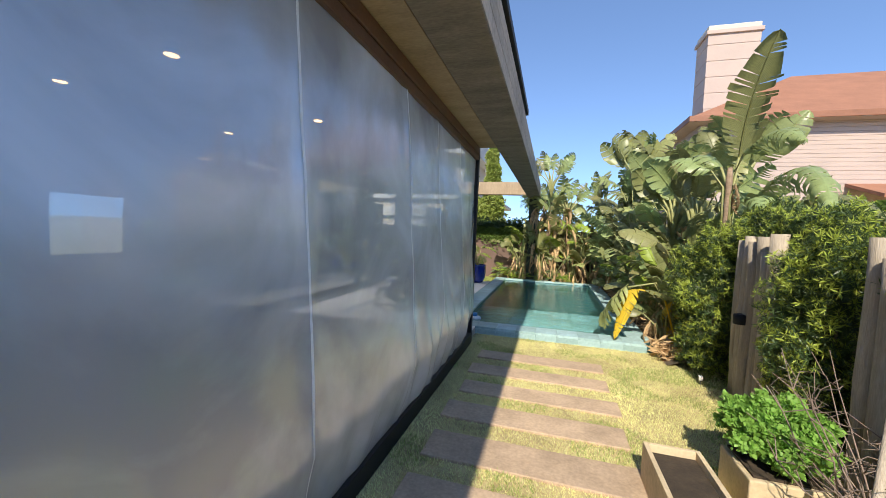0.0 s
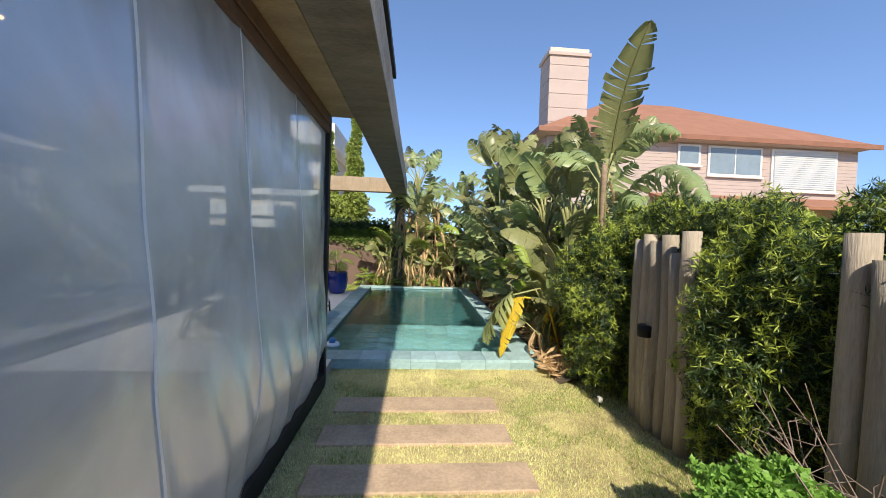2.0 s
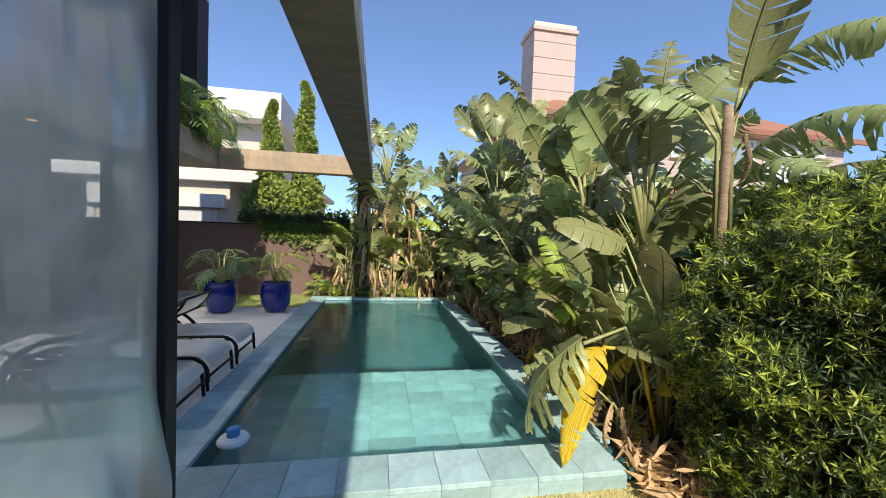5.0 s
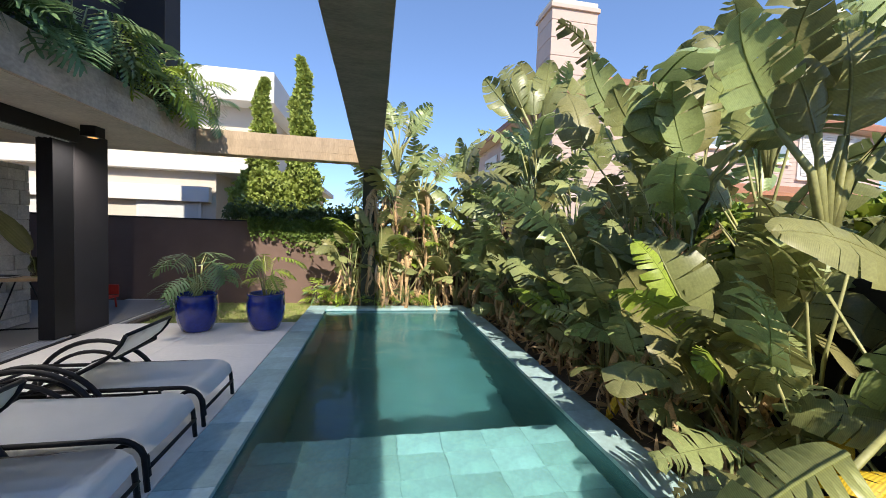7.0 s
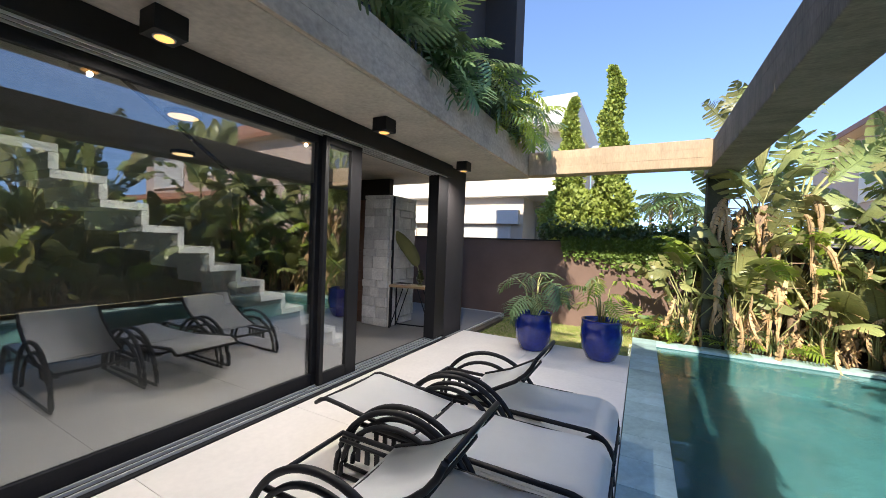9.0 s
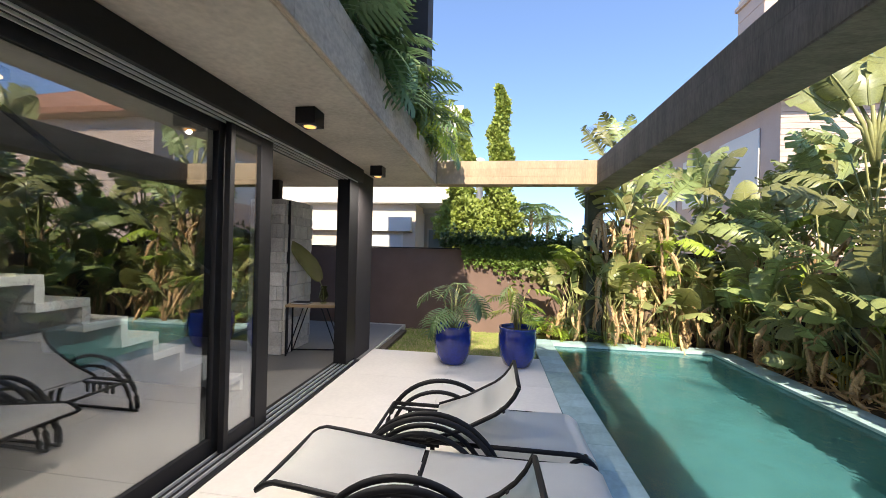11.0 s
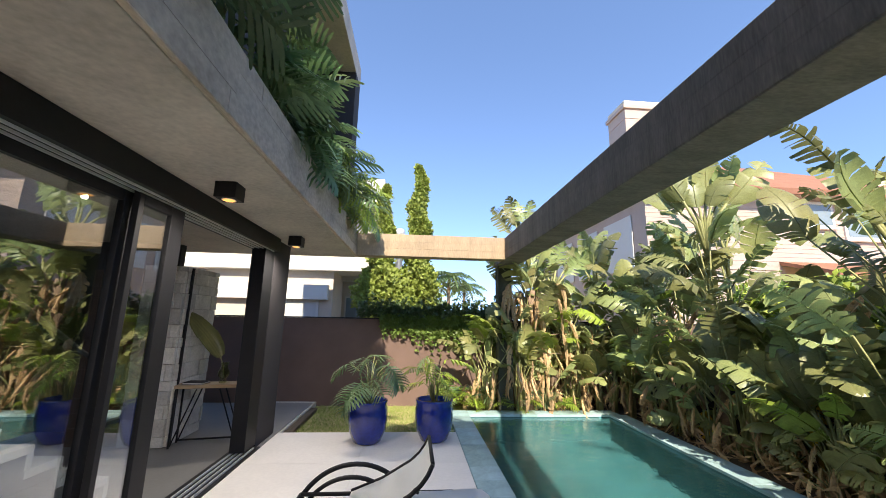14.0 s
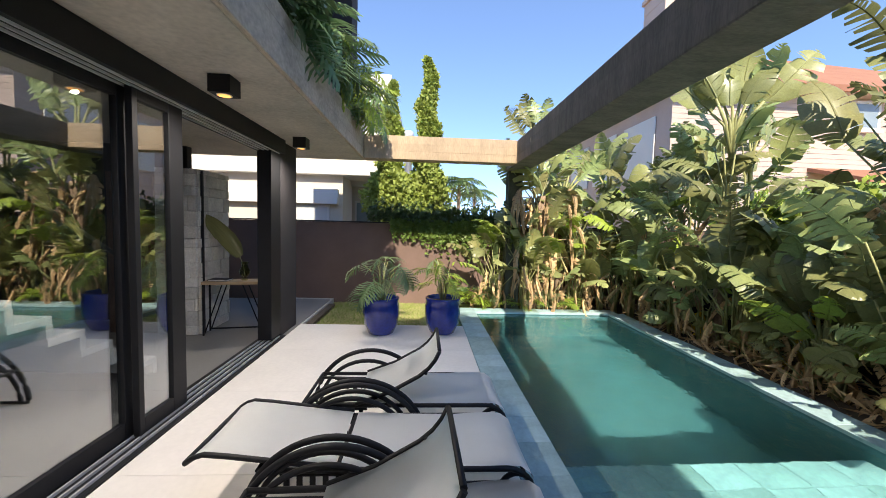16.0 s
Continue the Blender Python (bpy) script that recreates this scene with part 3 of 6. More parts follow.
# screen wall
screen = thing("screen_wall", "clear vinyl roll-down screen enclosing the lounge", "screen", kind=STRUCT)
SEAMS = (-0.6, 1.38, 2.62, 3.4, 4.3)
def screen_x(y, z):
    """How far the hanging vinyl bellies out at a place along it."""
    low = max(0, 1 - (z + 0.04) / 1.3)
    w = 0.012 * noise.noise((y * 1.1, z * 0.35, 0)) + 0.10 * low ** 1.4 * noise.noise((y * 4.6 + z * 1.6, z * 0.35, 4)) * (0.45 + max(0, y) / 4) * min(1, (z + 0.04) / 0.3)
    high = max(0, (z - 1.7) / 0.96)
    w += 0.035 * high * (1 - high) * noise.noise((y * 3.1 - z * 1.2, z * 0.8, 7))
    bell = max(0, min(1, (z + 0.04) / 0.55)) if z < 0.51 else max(0, (2.66 - z) / 2.15)
    w += 0.17 * (bell ** 0.9) * (1 - math.exp(-(5.37 - y) / 0.5)) + 0.006 * noise.noise((y * 5.5, z * 1.8, 9))
    for q in SEAMS:
        w += 0.014 * math.exp(-((y - q) / 0.035) ** 2) * (0.7 + 0.6 * noise.noise((q, z * 3, 2)))
    return 1.115 + w
def hanging(y0, y1, ny, nz, out):
    v = [(screen_x(y0 + (y1 - y0) * i / ny, -0.04 + 2.7 * j / nz) + out, y0 + (y1 - y0) * i / ny, -0.04 + 2.7 * j / nz) for j in range(nz + 1) for i in range(ny + 1)]
    f = [(j * (ny + 1) + i, j * (ny + 1) + i + 1, (j + 1) * (ny + 1) + i + 1, (j + 1) * (ny + 1) + i) for j in range(nz) for i in range(ny)]
    return v, f
sv, sf = hanging(-7, 5.37, 330, 60, 0.0)
sheet = new("vinyl_sheet", raw("vinyl_sheet", sv, sf, M["vinyl"], True))
sheet.parent = screen
for q in SEAMS:
    v, f = hanging(q - 0.008, q + 0.008, 2, 60, 0.003)
    band = new("welded_seam", raw("welded_seam", v, f, M["seam"], True))
    band.parent = screen
bm = B(); box(bm, 1.07, 1.16, 5.355, 5.44, -0.12, SOF - 0.003, 0.005); part("end_post", bm, M["black"], screen)
bm = B(); box(bm, 1.06, 1.17, -7, 5.352, 2.64, SOF - 0.003, 0.01); part("roller_box", bm, M["door_wood"], screen, "dark brown roller casing")
bm = B(); box(bm, 1.06, 1.175, -7, 5.352, -0.12, 0.03, 0.006); part("bottom_rail", bm, M["black"], screen)
bm = B(); box(bm, 1.075, 1.16, -7, 5.352, 2.56, 2.637, 0.01); part("valance", bm, M["door_wood"], screen)
# lounge behind the screen
bm = B(); box(bm, -2.5, -2.42, -7, 2.2, 0, SOF); solid("wall_lounge", bm, M["dark_paint"], "charcoal wall of the lounge", "wall", kind=STRUCT)
bm = B(); box(bm, -2.5, 1.1, -7.1, -7.0, 0, SOF); solid("wall_lounge_back", bm, M["taupe"], "taupe back wall of the lounge", "wall", kind=STRUCT)
for q in ((-0.54, 0.45), (-0.54, 2.13), (-0.45, 3.79), (-2.05, 0.7), (-2.15, 2.33), (-2.1, 4.13)):
    dl = thing("downlight", "small round warm recessed downlight", "lamp", "downlights in the lounge ceiling", at=(q[0], q[1], SOF))
    bm = B(); lathe(bm, [(0.07, 0.0), (0.07, -0.012), (0.055, -0.014)], 0, 0, 20); part("rim", bm, M["steel"], dl)
    bm = B(); lathe(bm, [(0.05, -0.0145), (0.045, -0.018)], 0, 0, 20); part("lens", bm, M["lamp_dim"], dl, "glowing warm lens")

# ---------- glazing ----------
def sash(y0, y1, x, w0=0.09, w1=0.09, name="sliding_door"):
    d = thing(name, "tall black-framed sliding glass door", "door", "sliding glass doors", kind=STRUCT)
    for q in ((y0, y0 + w0), (y1 - w1, y1)):
        bm = B(); box(bm, x - 0.025, x + 0.025, q[0], q[1], 0.03, 2.56, 0.004); part("stile", bm, M["black"], d)
    for q in ((0.03, 0.15), (2.47, 2.56)):
        bm = B(); box(bm, x - 0.024, x + 0.024, y0 + w0 + 0.001, y1 - w1 - 0.001, q[0], q[1], 0.004); part("rail", bm, M["black"], d)
    bm = B(); box(bm, x - 0.004, x + 0.004, y0 + w0 - 0.005, y1 - w1 + 0.005, 0.145, 2.475)
    g = part("pane", bm, M["pane"], d, "clear reflecting glass")
    g.visible_shadow = False
    return d
sash(3.05, 8.33, -2.34, 0.09, 0.14)
sash(8.22, 8.76, -2.26, 0.05, 0.17)
bm = B(); box(bm, -2.44, -2.13, 3.0, 10.80, 2.56, SOF - 0.003, 0.004); solid("door_head", bm, M["black"], "black aluminium door head", "frame", kind=STRUCT)
bm = B(); box(bm, -2.44, -2.13, 3.0, 10.80, -0.05, 0.012, 0.002); solid("door_sill", bm, M["black"], "black sliding door sill", "frame", kind=STRUCT)
for k, x in enumerate((-2.18, -2.24, -2.30, -2.36)):
    bm = B(); box(bm, x - 0.006, x + 0.006, 3.0, 10.70, 0.0125, 0.032); solid("door_track", bm, M["steel"], "thin metal sliding door track", "track", "door tracks", STRUCT)
    bm = B(); box(bm, x - 0.006, x + 0.006, 3.0, 10.70, 2.545, 2.559); solid("head_track", bm, M["steel"], "thin metal track at the door head", "track", "door tracks", STRUCT)
bm = B(); box(bm, -2.38, -2.20, 10.48, 10.80, 0.033, 2.556, 0.004); solid("door_jamb", bm, M["black"], "stack of black door stiles at the jamb", "frame", kind=STRUCT)
bm = B(); box(bm, -2.44, -2.20, 10.802, 11.44, -0.1, SOF - 0.002, 0.004); solid("column_dark", bm, M["dark_paint"], "charcoal rendered corner column", "column", kind=STRUCT)
# inside
bm = B()
WINS = ((3.3, 5.0), (5.7, 7.4))
for q in ((-6, WINS[0][0], 0, 5.7), (WINS[0][1], WINS[1][0], 0, 5.7), (WINS[1][1], 13.5, 0, 5.7)):
    box(bm, -9.1, -9.0, q[0], q[1], q[2], q[3])
for a, b in WINS:
    box(bm, -9.1, -9.0, a, b, 0, 0.5); box(bm, -9.1, -9.0, a, b, 2.1, 5.7)
solid("wall_inside_back", bm, M["cream"], "pale indoor back wall", "wall", kind=STRUCT)
for k, (a, b) in enumerate(WINS):
    wn2 = thing(f"window_{k + 1}", "black-framed garden window in the back wall", "window", kind=STRUCT)
    for q in ((a, a + 0.06, 0.5, 2.1), (b - 0.06, b, 0.5, 2.1), (a + 0.06, b - 0.06, 0.5, 0.56), (a + 0.06, b - 0.06, 2.04, 2.1)):
        part("window_frame", box(B(), -9.08, -9.02, *q), M["black"], wn2)
    pane = part("pane", box(B(), -9.054, -9.046, a + 0.055, b - 0.055, 0.555, 2.045), M["pane"], wn2)
    pane.visible_shadow = False
bm = B(); box(bm, -9.0, -3.885, 11.5, 11.62, 0, SOF - 0.003); solid("wall_inside_end", bm, M["dark_paint"], "dark indoor end wall", "wall", kind=STRUCT)
bm = B(); box(bm, -9.0, -2.502, 1.9, 2.0, 0, SOF - 0.003); solid("wall_inside_near", bm, M["cream"], "pale indoor side wall", "wall", kind=STRUCT)
stone = thing("stone_pier", "free-standing pier of pale squared stone blocks", "wall", kind=STRUCT)
PX0, PX1, PY0, PY1 = -3.88, -3.34, 10.80, 11.60
bm = B(); box(bm, PX0 + 0.01, PX1, PY0 + 0.01, PY1 - 0.01, 0, 2.28); part("core", bm, M["grout"], stone)
rs = random.Random(3)
z = 0.0
while z < 2.28:
    h = min(rs.choice([0.13, 0.17, 0.21]), 2.32 - z)
    x = PX0
    while x < PX1 - 0.01:
        w = min(rs.uniform(0.16, 0.34), PX1 + 0.005 - x)
        if w < 0.03:
            break
        bm = B(); box(bm, x + 0.003, x + w - 0.003, PY0 - 0.02 - rs.uniform(0, 0.018), PY0 + 0.02, z + 0.003, z + h - 0.003, 0.006)
        part("stone", bm, M["rubble"], stone)
        x += w
    y = PY0 + 0.022
    while y < PY1 - 0.01:
        w = min(rs.uniform(0.15, 0.3), PY1 - y)
        if w < 0.03:
            break
        bm = B(); box(bm, PX1 - 0.01, PX1 + 0.022 + rs.uniform(0, 0.02), y + 0.003, y + w - 0.003, z + 0.003, z + h - 0.003, 0.006)
        part("stone", bm, M["rubble"], stone)
        y += w
    z += h
bm = B(); box(bm, PX1 + 0.02, PX1 + 0.055, PY0 + 0.05, PY0 + 0.085, 0, 2.3, 0.004); part("steel_strip", bm, M["black"], stone)
wd = thing("door_1", "dark brown slatted timber door", "door", kind=STRUCT)
bm = B(); box(bm, -4.58, -3.90, 10.86, 10.92, 0.0, 2.25, 0.004); part("leaf", bm, M["door_wood"], wd)
for k in range(12):
    bm = B(); box(bm, -4.54, -3.94, 10.835, 10.862, 0.08 + k * 0.18, 0.22 + k * 0.18, 0.005); part("slat", bm, M["door_wood"], wd)
st = thing("staircase", "pale folded concrete staircase without risers below", "stairs", kind=STRUCT)
for k in range(15):
    y1 = 9.49 - 0.27 * k
    z1 = 0.175 * (k + 1)
    bm = B(); box(bm, -4.1, -3.0, y1 - 0.31, y1, z1 - 0.06, z1, 0.004); part("tread", bm, M["stair"], st)
    bm = B(); box(bm, -4.1, -3.0, y1 - 0.05, y1 + 0.004, z1 - 0.175, z1 - 0.061, 0.003); part("riser", bm, M["stair"], st)
bm = B()
tube(bm, [(-3.05, 9.4 - 0.27 * k, 0.175 * (k + 1) + 0.9) for k in range(0, 12)], 0.018, 6)
part("handrail", bm, M["black"], st)

# console table
tb = thing("console_table", "narrow console table with oak top and black steel frame", "table", at=(-2.88, 10.96, 0))
tb.rotation_euler[2] = radians(11)
bm = B(); box(bm, -0.415, 0.40, -0.15, 0.15, 0.72, 0.76, 0.004); part("tabletop", bm, M["wood"], tb)
for sx in (-0.395, 0.38):
    for sy in (-0.13, 0.13):
        bm = B(); box(bm, sx - 0.01, sx + 0.01, sy - 0.01, sy + 0.01, 0, 0.719); part("leg", bm, M["black"], tb)
for sy in (-0.13, 0.13):
    for a, b in ((-0.38, -0.16), (0.36, 0.11)):
        bm = B(); tube(bm, [(a, sy, 0.03), (b, sy, 0.71)], 0.009, 6); part("brace", bm, M["black"], tb)
bm = B(); box(bm, -0.385, 0.37, 0.12, 0.14, 0.02, 0.04); part("stretcher", bm, M["black"], tb)
bk = thing("book", "closed dark grey book lying on the console", "book", at=(-3.09, 10.92, 0.76))
bm = B(); box(bm, -0.13, 0.13, -0.1, 0.1, 0, 0.004, 0.001); box(bm, -0.13, 0.13, -0.1, 0.1, 0.021, 0.025, 0.001); box(bm, -0.13, -0.125, -0.1, 0.1, 0.004, 0.021); part("cover", bm, M["dark_paint"], bk)
bm = B(); box(bm, -0.124, 0.125, -0.097, 0.097, 0.0042, 0.0208); part("pages", bm, M["white"], bk)
vs = thing("glass_vase", "bulbous tinted glass vase on the console", "vase", at=(-2.78, 10.98, 0.76))
bm = B(); lathe(bm, [(0.035, 0), (0.05, 0.02), (0.035, 0.05), (0.07, 0.1), (0.075, 0.14), (0.05, 0.19), (0.04, 0.23), (0.055, 0.27), (0.05, 0.27), (0.035, 0.23), (0.045, 0.19), (0.068, 0.14), (0.062, 0.1), (0.03, 0.06)], 0, 0, 28); part("body", bm, M["vase"], vs)

# indoor ring lamps
for q in ((-3.6, 7.6), (-5.6, 8.6), (-4.2, 5.6)):
    rl = thing("ring_lamp", "round warm surface-mounted indoor ceiling lamp", "lamp", "indoor ceiling lamps", at=(q[0], q[1], SOF))
    bm = B(); lathe(bm, [(0.16, -0.002), (0.16, -0.05), (0.14, -0.05)], 0, 0, 28); part("housing", bm, M["black"], rl)
    bm = B(); lathe(bm, [(0.13, -0.0505), (0.13, -0.054)], 0, 0, 28); part("diffuser", bm, M["lamp_in"], rl, "glowing warm diffuser")
# canopy lamps
for q in ((-1.85, 6.62), (-1.78, 8.55), (-1.86, 10.62)):
    lp = thing("ceiling_lamp", "black square surface-mounted lamp, lit warm", "lamp", "lamps under the canopy", at=(q[0], q[1], SOF))
    bm = B(); box(bm, -0.085, 0.085, -0.085, 0.085, -0.135, -0.002, 0.004); part("housing", bm, M["black"], lp)
    bm = B(); lathe(bm, [(0.056, -0.1352), (0.056, -0.14), (0.05, -0.14)], 0, 0, 24); part("ring", bm, M["steel"], lp)
    bm = B(); lathe(bm, [(0.047, -0.1405), (0.047, -0.1425)], 0, 0, 24); part("bulb", bm, M["lamp"], lp, "glowing warm disc")
    # Spot added under each lamp, stronger than its disc, to brighten the shaded terrace.
    sp = bpy.data.lights.new("terrace_fill_spot", "SPOT")
    sp.energy, sp.color, sp.spot_size, sp.spot_blend, sp.shadow_soft_size = 46.0, (1.0, 0.92, 0.82), radians(165), 1.0, 0.015
    so = new("terrace_fill_spot", sp)
    so.location = (q[0], q[1], SOF - 0.16)

# ---------- garden wall, neighbours ----------
bm = B(); box(bm, -14, 9.0, 13.65, 13.85, -0.3, 1.64, 0.006); solid("wall_garden", bm, M["taupe"], "taupe rendered garden wall", "wall", kind=STRUCT)
bm = B(); box(bm, -14, 9.0, 13.63, 13.87, 1.642, 1.67, 0.004); solid("wall_coping", bm, M["dark_paint"], "dark coping on the garden wall", "coping", kind=STRUCT)

wh = thing("white_house", "white flat-roofed modern house behind the wall", "house")
bm = B(); box(bm, -14, -2.45, 15.9, 22, 0, 2.9); part("wall", bm, M["cream"], wh)
bm = B(); box(bm, -14, -1.15, 15.66, 22, 2.9, 3.18, 0.02); part("roof", bm, M["white"], wh, "white roof slab edge")
bm = B(); box(bm, -14, -1.7, 17.4, 24, 3.181, 5.1); part("upper_wall", bm, M["cream"], wh)
bm = B(); box(bm, -14, -1.25, 16.7, 24.4, 5.1, 5.98, 0.02); part("parapet", bm, M["white"], wh)
bm = B(); box(bm, -14, -2.55, 15.72, 15.899, 2.12, 2.52, 0.01); part("canopy_box", bm, M["white"], wh)
for x0 in (-4.3, -7.5):
    w = part("window", box(B(), x0, x0 + 1.5, 15.86, 15.899, 0.9, 2.1), M["white"], wh)
    part("pane", box(B(), x0 + 0.06, x0 + 1.44, 15.85, 15.859, 0.96, 2.04), M["blind"], w)
for x0 in (-2.35, -1.75, -1.1):
    w = part("window", box(B(), x0, x0 + 0.55, 17.2, 17.25, 1.0, 2.3), M["white"], wh)
    part("pane", box(B(), x0 + 0.05, x0 + 0.5, 17.19, 17.199, 1.05, 2.25), M["win"], w)
bm = B(); box(bm, -2.449, -0.4, 17.251, 21, 0, 2.75); part("rear_wing", bm, M["cream"], wh)
bm = B(); box(bm, -2.449, 0.0, 16.95, 21, 2.751, 2.899); part("rear_roof", bm, M["white"], wh)
bm = B(); lathe(bm, [(0.12, 3.18), (0.12, 4.3), (0.16, 4.32), (0.16, 4.5), (0.1, 4.55)], -0.75, 17.4, 16); part("vent_pipe", bm, M["steel"], wh)

# right-hand house
ho = thing("pink_house", "two-storey pale pink house with brown roof and chimney", "house")
HX, HY = 7.75, 17.4
bm = B(); box(bm, HX, 22.7, HY, 30, -0.2, 6.25); part("wall", bm, M["pink"], ho)
for k in range(17):
    z0 = 3.55 + k * 0.16
    bm = B(); box(bm, HX - 0.02, 22.7, HY - 0.025, HY - 0.002, z0, z0 + 0.15); part("siding_board", bm, M["pink"], ho)
bm = B()
ev, rd = 0.55, 4.2
a = [(HX - ev, HY - ev, 6.35), (22.7 + ev, HY - ev, 6.35), (22.7 + ev, 30 + ev, 6.35), (HX - ev, 30 + ev, 6.35)]
b = [(HX + 5.5, HY + 5.5, 9.9), (22.7 - 5.5, HY + 5.5, 9.9), (22.7 - 5.5, 30 - 5.5, 9.9), (HX + 5.5, 30 - 5.5, 9.9)]
lo = [bm.verts.new(p) for p in a]; hi = [bm.verts.new(p) for p in b]
for j in range(4):
    bm.faces.new((lo[j], lo[(j + 1) % 4], hi[(j + 1) % 4], hi[j]))
bm.faces.new(hi); bm.faces.new(lo[::-1])
roof_h = part("roof", bm, M["roof"], ho, "terracotta hipped roof")
bm = B()
box(bm, HX - ev - 0.04, 22.7 + ev, HY - ev - 0.04, HY - ev + 0.06, 6.18, 6.40, 0.01)
box(bm, HX - ev - 0.04, HX - ev + 0.06, HY - ev + 0.061, 30, 6.18, 6.40, 0.01)
part("eave_board", bm, M["eave"], ho)
bm = B(); box(bm, HX - ev, 22.7, HY - ev, HY - 0.03, 6.17, 6.21); box(bm, HX - ev, HX - 0.021, HY - 0.029, 30, 6.17, 6.21); part("soffit", bm, M["pink"], ho)
ch = part("chimney", box(B(), 8.3, 10.2, 19.0, 20.3, 6.0, 10.45), M["pink"], ho)
for k in range(5):
    part("band", box(B(), 8.28, 10.22, 18.98, 20.32, 7.3 + 0.68 * k, 7.93 + 0.68 * k, 0.01), M["pink"], ch)
part("cap", box(B(), 8.2, 10.3, 18.9, 20.4, 10.45, 10.62, 0.02), M["pink"], ch)
part("cap_slab", box(B(), 8.28, 10.22, 18.98, 20.32, 10.62, 10.84, 0.02), M["cream"], ch)
def house_window(x0, x1, z0, z1, glass, bars=1):
    w = part("window", box(B(), x0, x1, HY - 0.09, HY - 0.026, z0, z1, 0.01), M["white"], ho)
    n = bars
    wd2 = (x1 - x0 - 0.16) / n
    for k in range(n):
        part("pane", box(B(), x0 + 0.08 + k * wd2 + 0.03, x0 + 0.08 + (k + 1) * wd2 - 0.03, HY - 0.1, HY - 0.091, z0 + 0.1, z1 - 0.1), glass, w)
    part("sill", box(B(), x0 - 0.06, x1 + 0.06, HY - 0.16, HY - 0.0905, z0 - 0.07, z0 - 0.002, 0.01), M["white"], w)
house_window(13.75, 14.85, 5.15, 6.1, M["win"])
house_window(15.2, 17.85, 4.75, 6.1, M["win"], 2)
house_window(18.3, 21.6, 4.2, 6.1, M["blind"])
for k in range(18):
    part("slat", box(B(), 18.42, 21.48, HY - 0.125, HY - 0.101, 4.32 + 0.095 * k, 4.395 + 0.095 * k), M["blind"], ho)
for k in range(3):
    part("side_shutter", box(B(), HX - 0.06, HX - 0.02, 18.2 + 2.6 * k, 20.2 + 2.6 * k, 3.6, 5.6, 0.01), M["white"], ho)
bm = B()
lo = [bm.verts.new(p) for p in ((12.5, 15.6, 3.2), (26, 15.6, 3.2), (26, 17.37, 3.75), (12.5, 17.37, 3.75))]
hi = [bm.verts.new(v.co + Vector((0, 0, 0.12))) for v in lo]
for j in range(4):
    bm.faces.new((lo[j], lo[(j + 1) % 4], hi[(j + 1) % 4], hi[j]))
bm.faces.new(hi); bm.faces.new(lo[::-1])
part("porch_roof", bm, M["roof"], ho)
bm = B(); box(bm, 4.9, 5.0, -8, 13.6, -0.3, 1.35); solid("wall_boundary", bm, M["dark_paint"], "dark boundary wall behind the hedge", "wall", kind=STRUCT)

# ---------- sun loungers ----------
def arc(cx, cz, rx, rz, a0, a1, n, y):
    return [(cx + rx * math.cos(math.radians(a0 + (a1 - a0) * i / n)), y, cz + rz * math.sin(math.radians(a0 + (a1 - a0) * i / n))) for i in range(n + 1)]

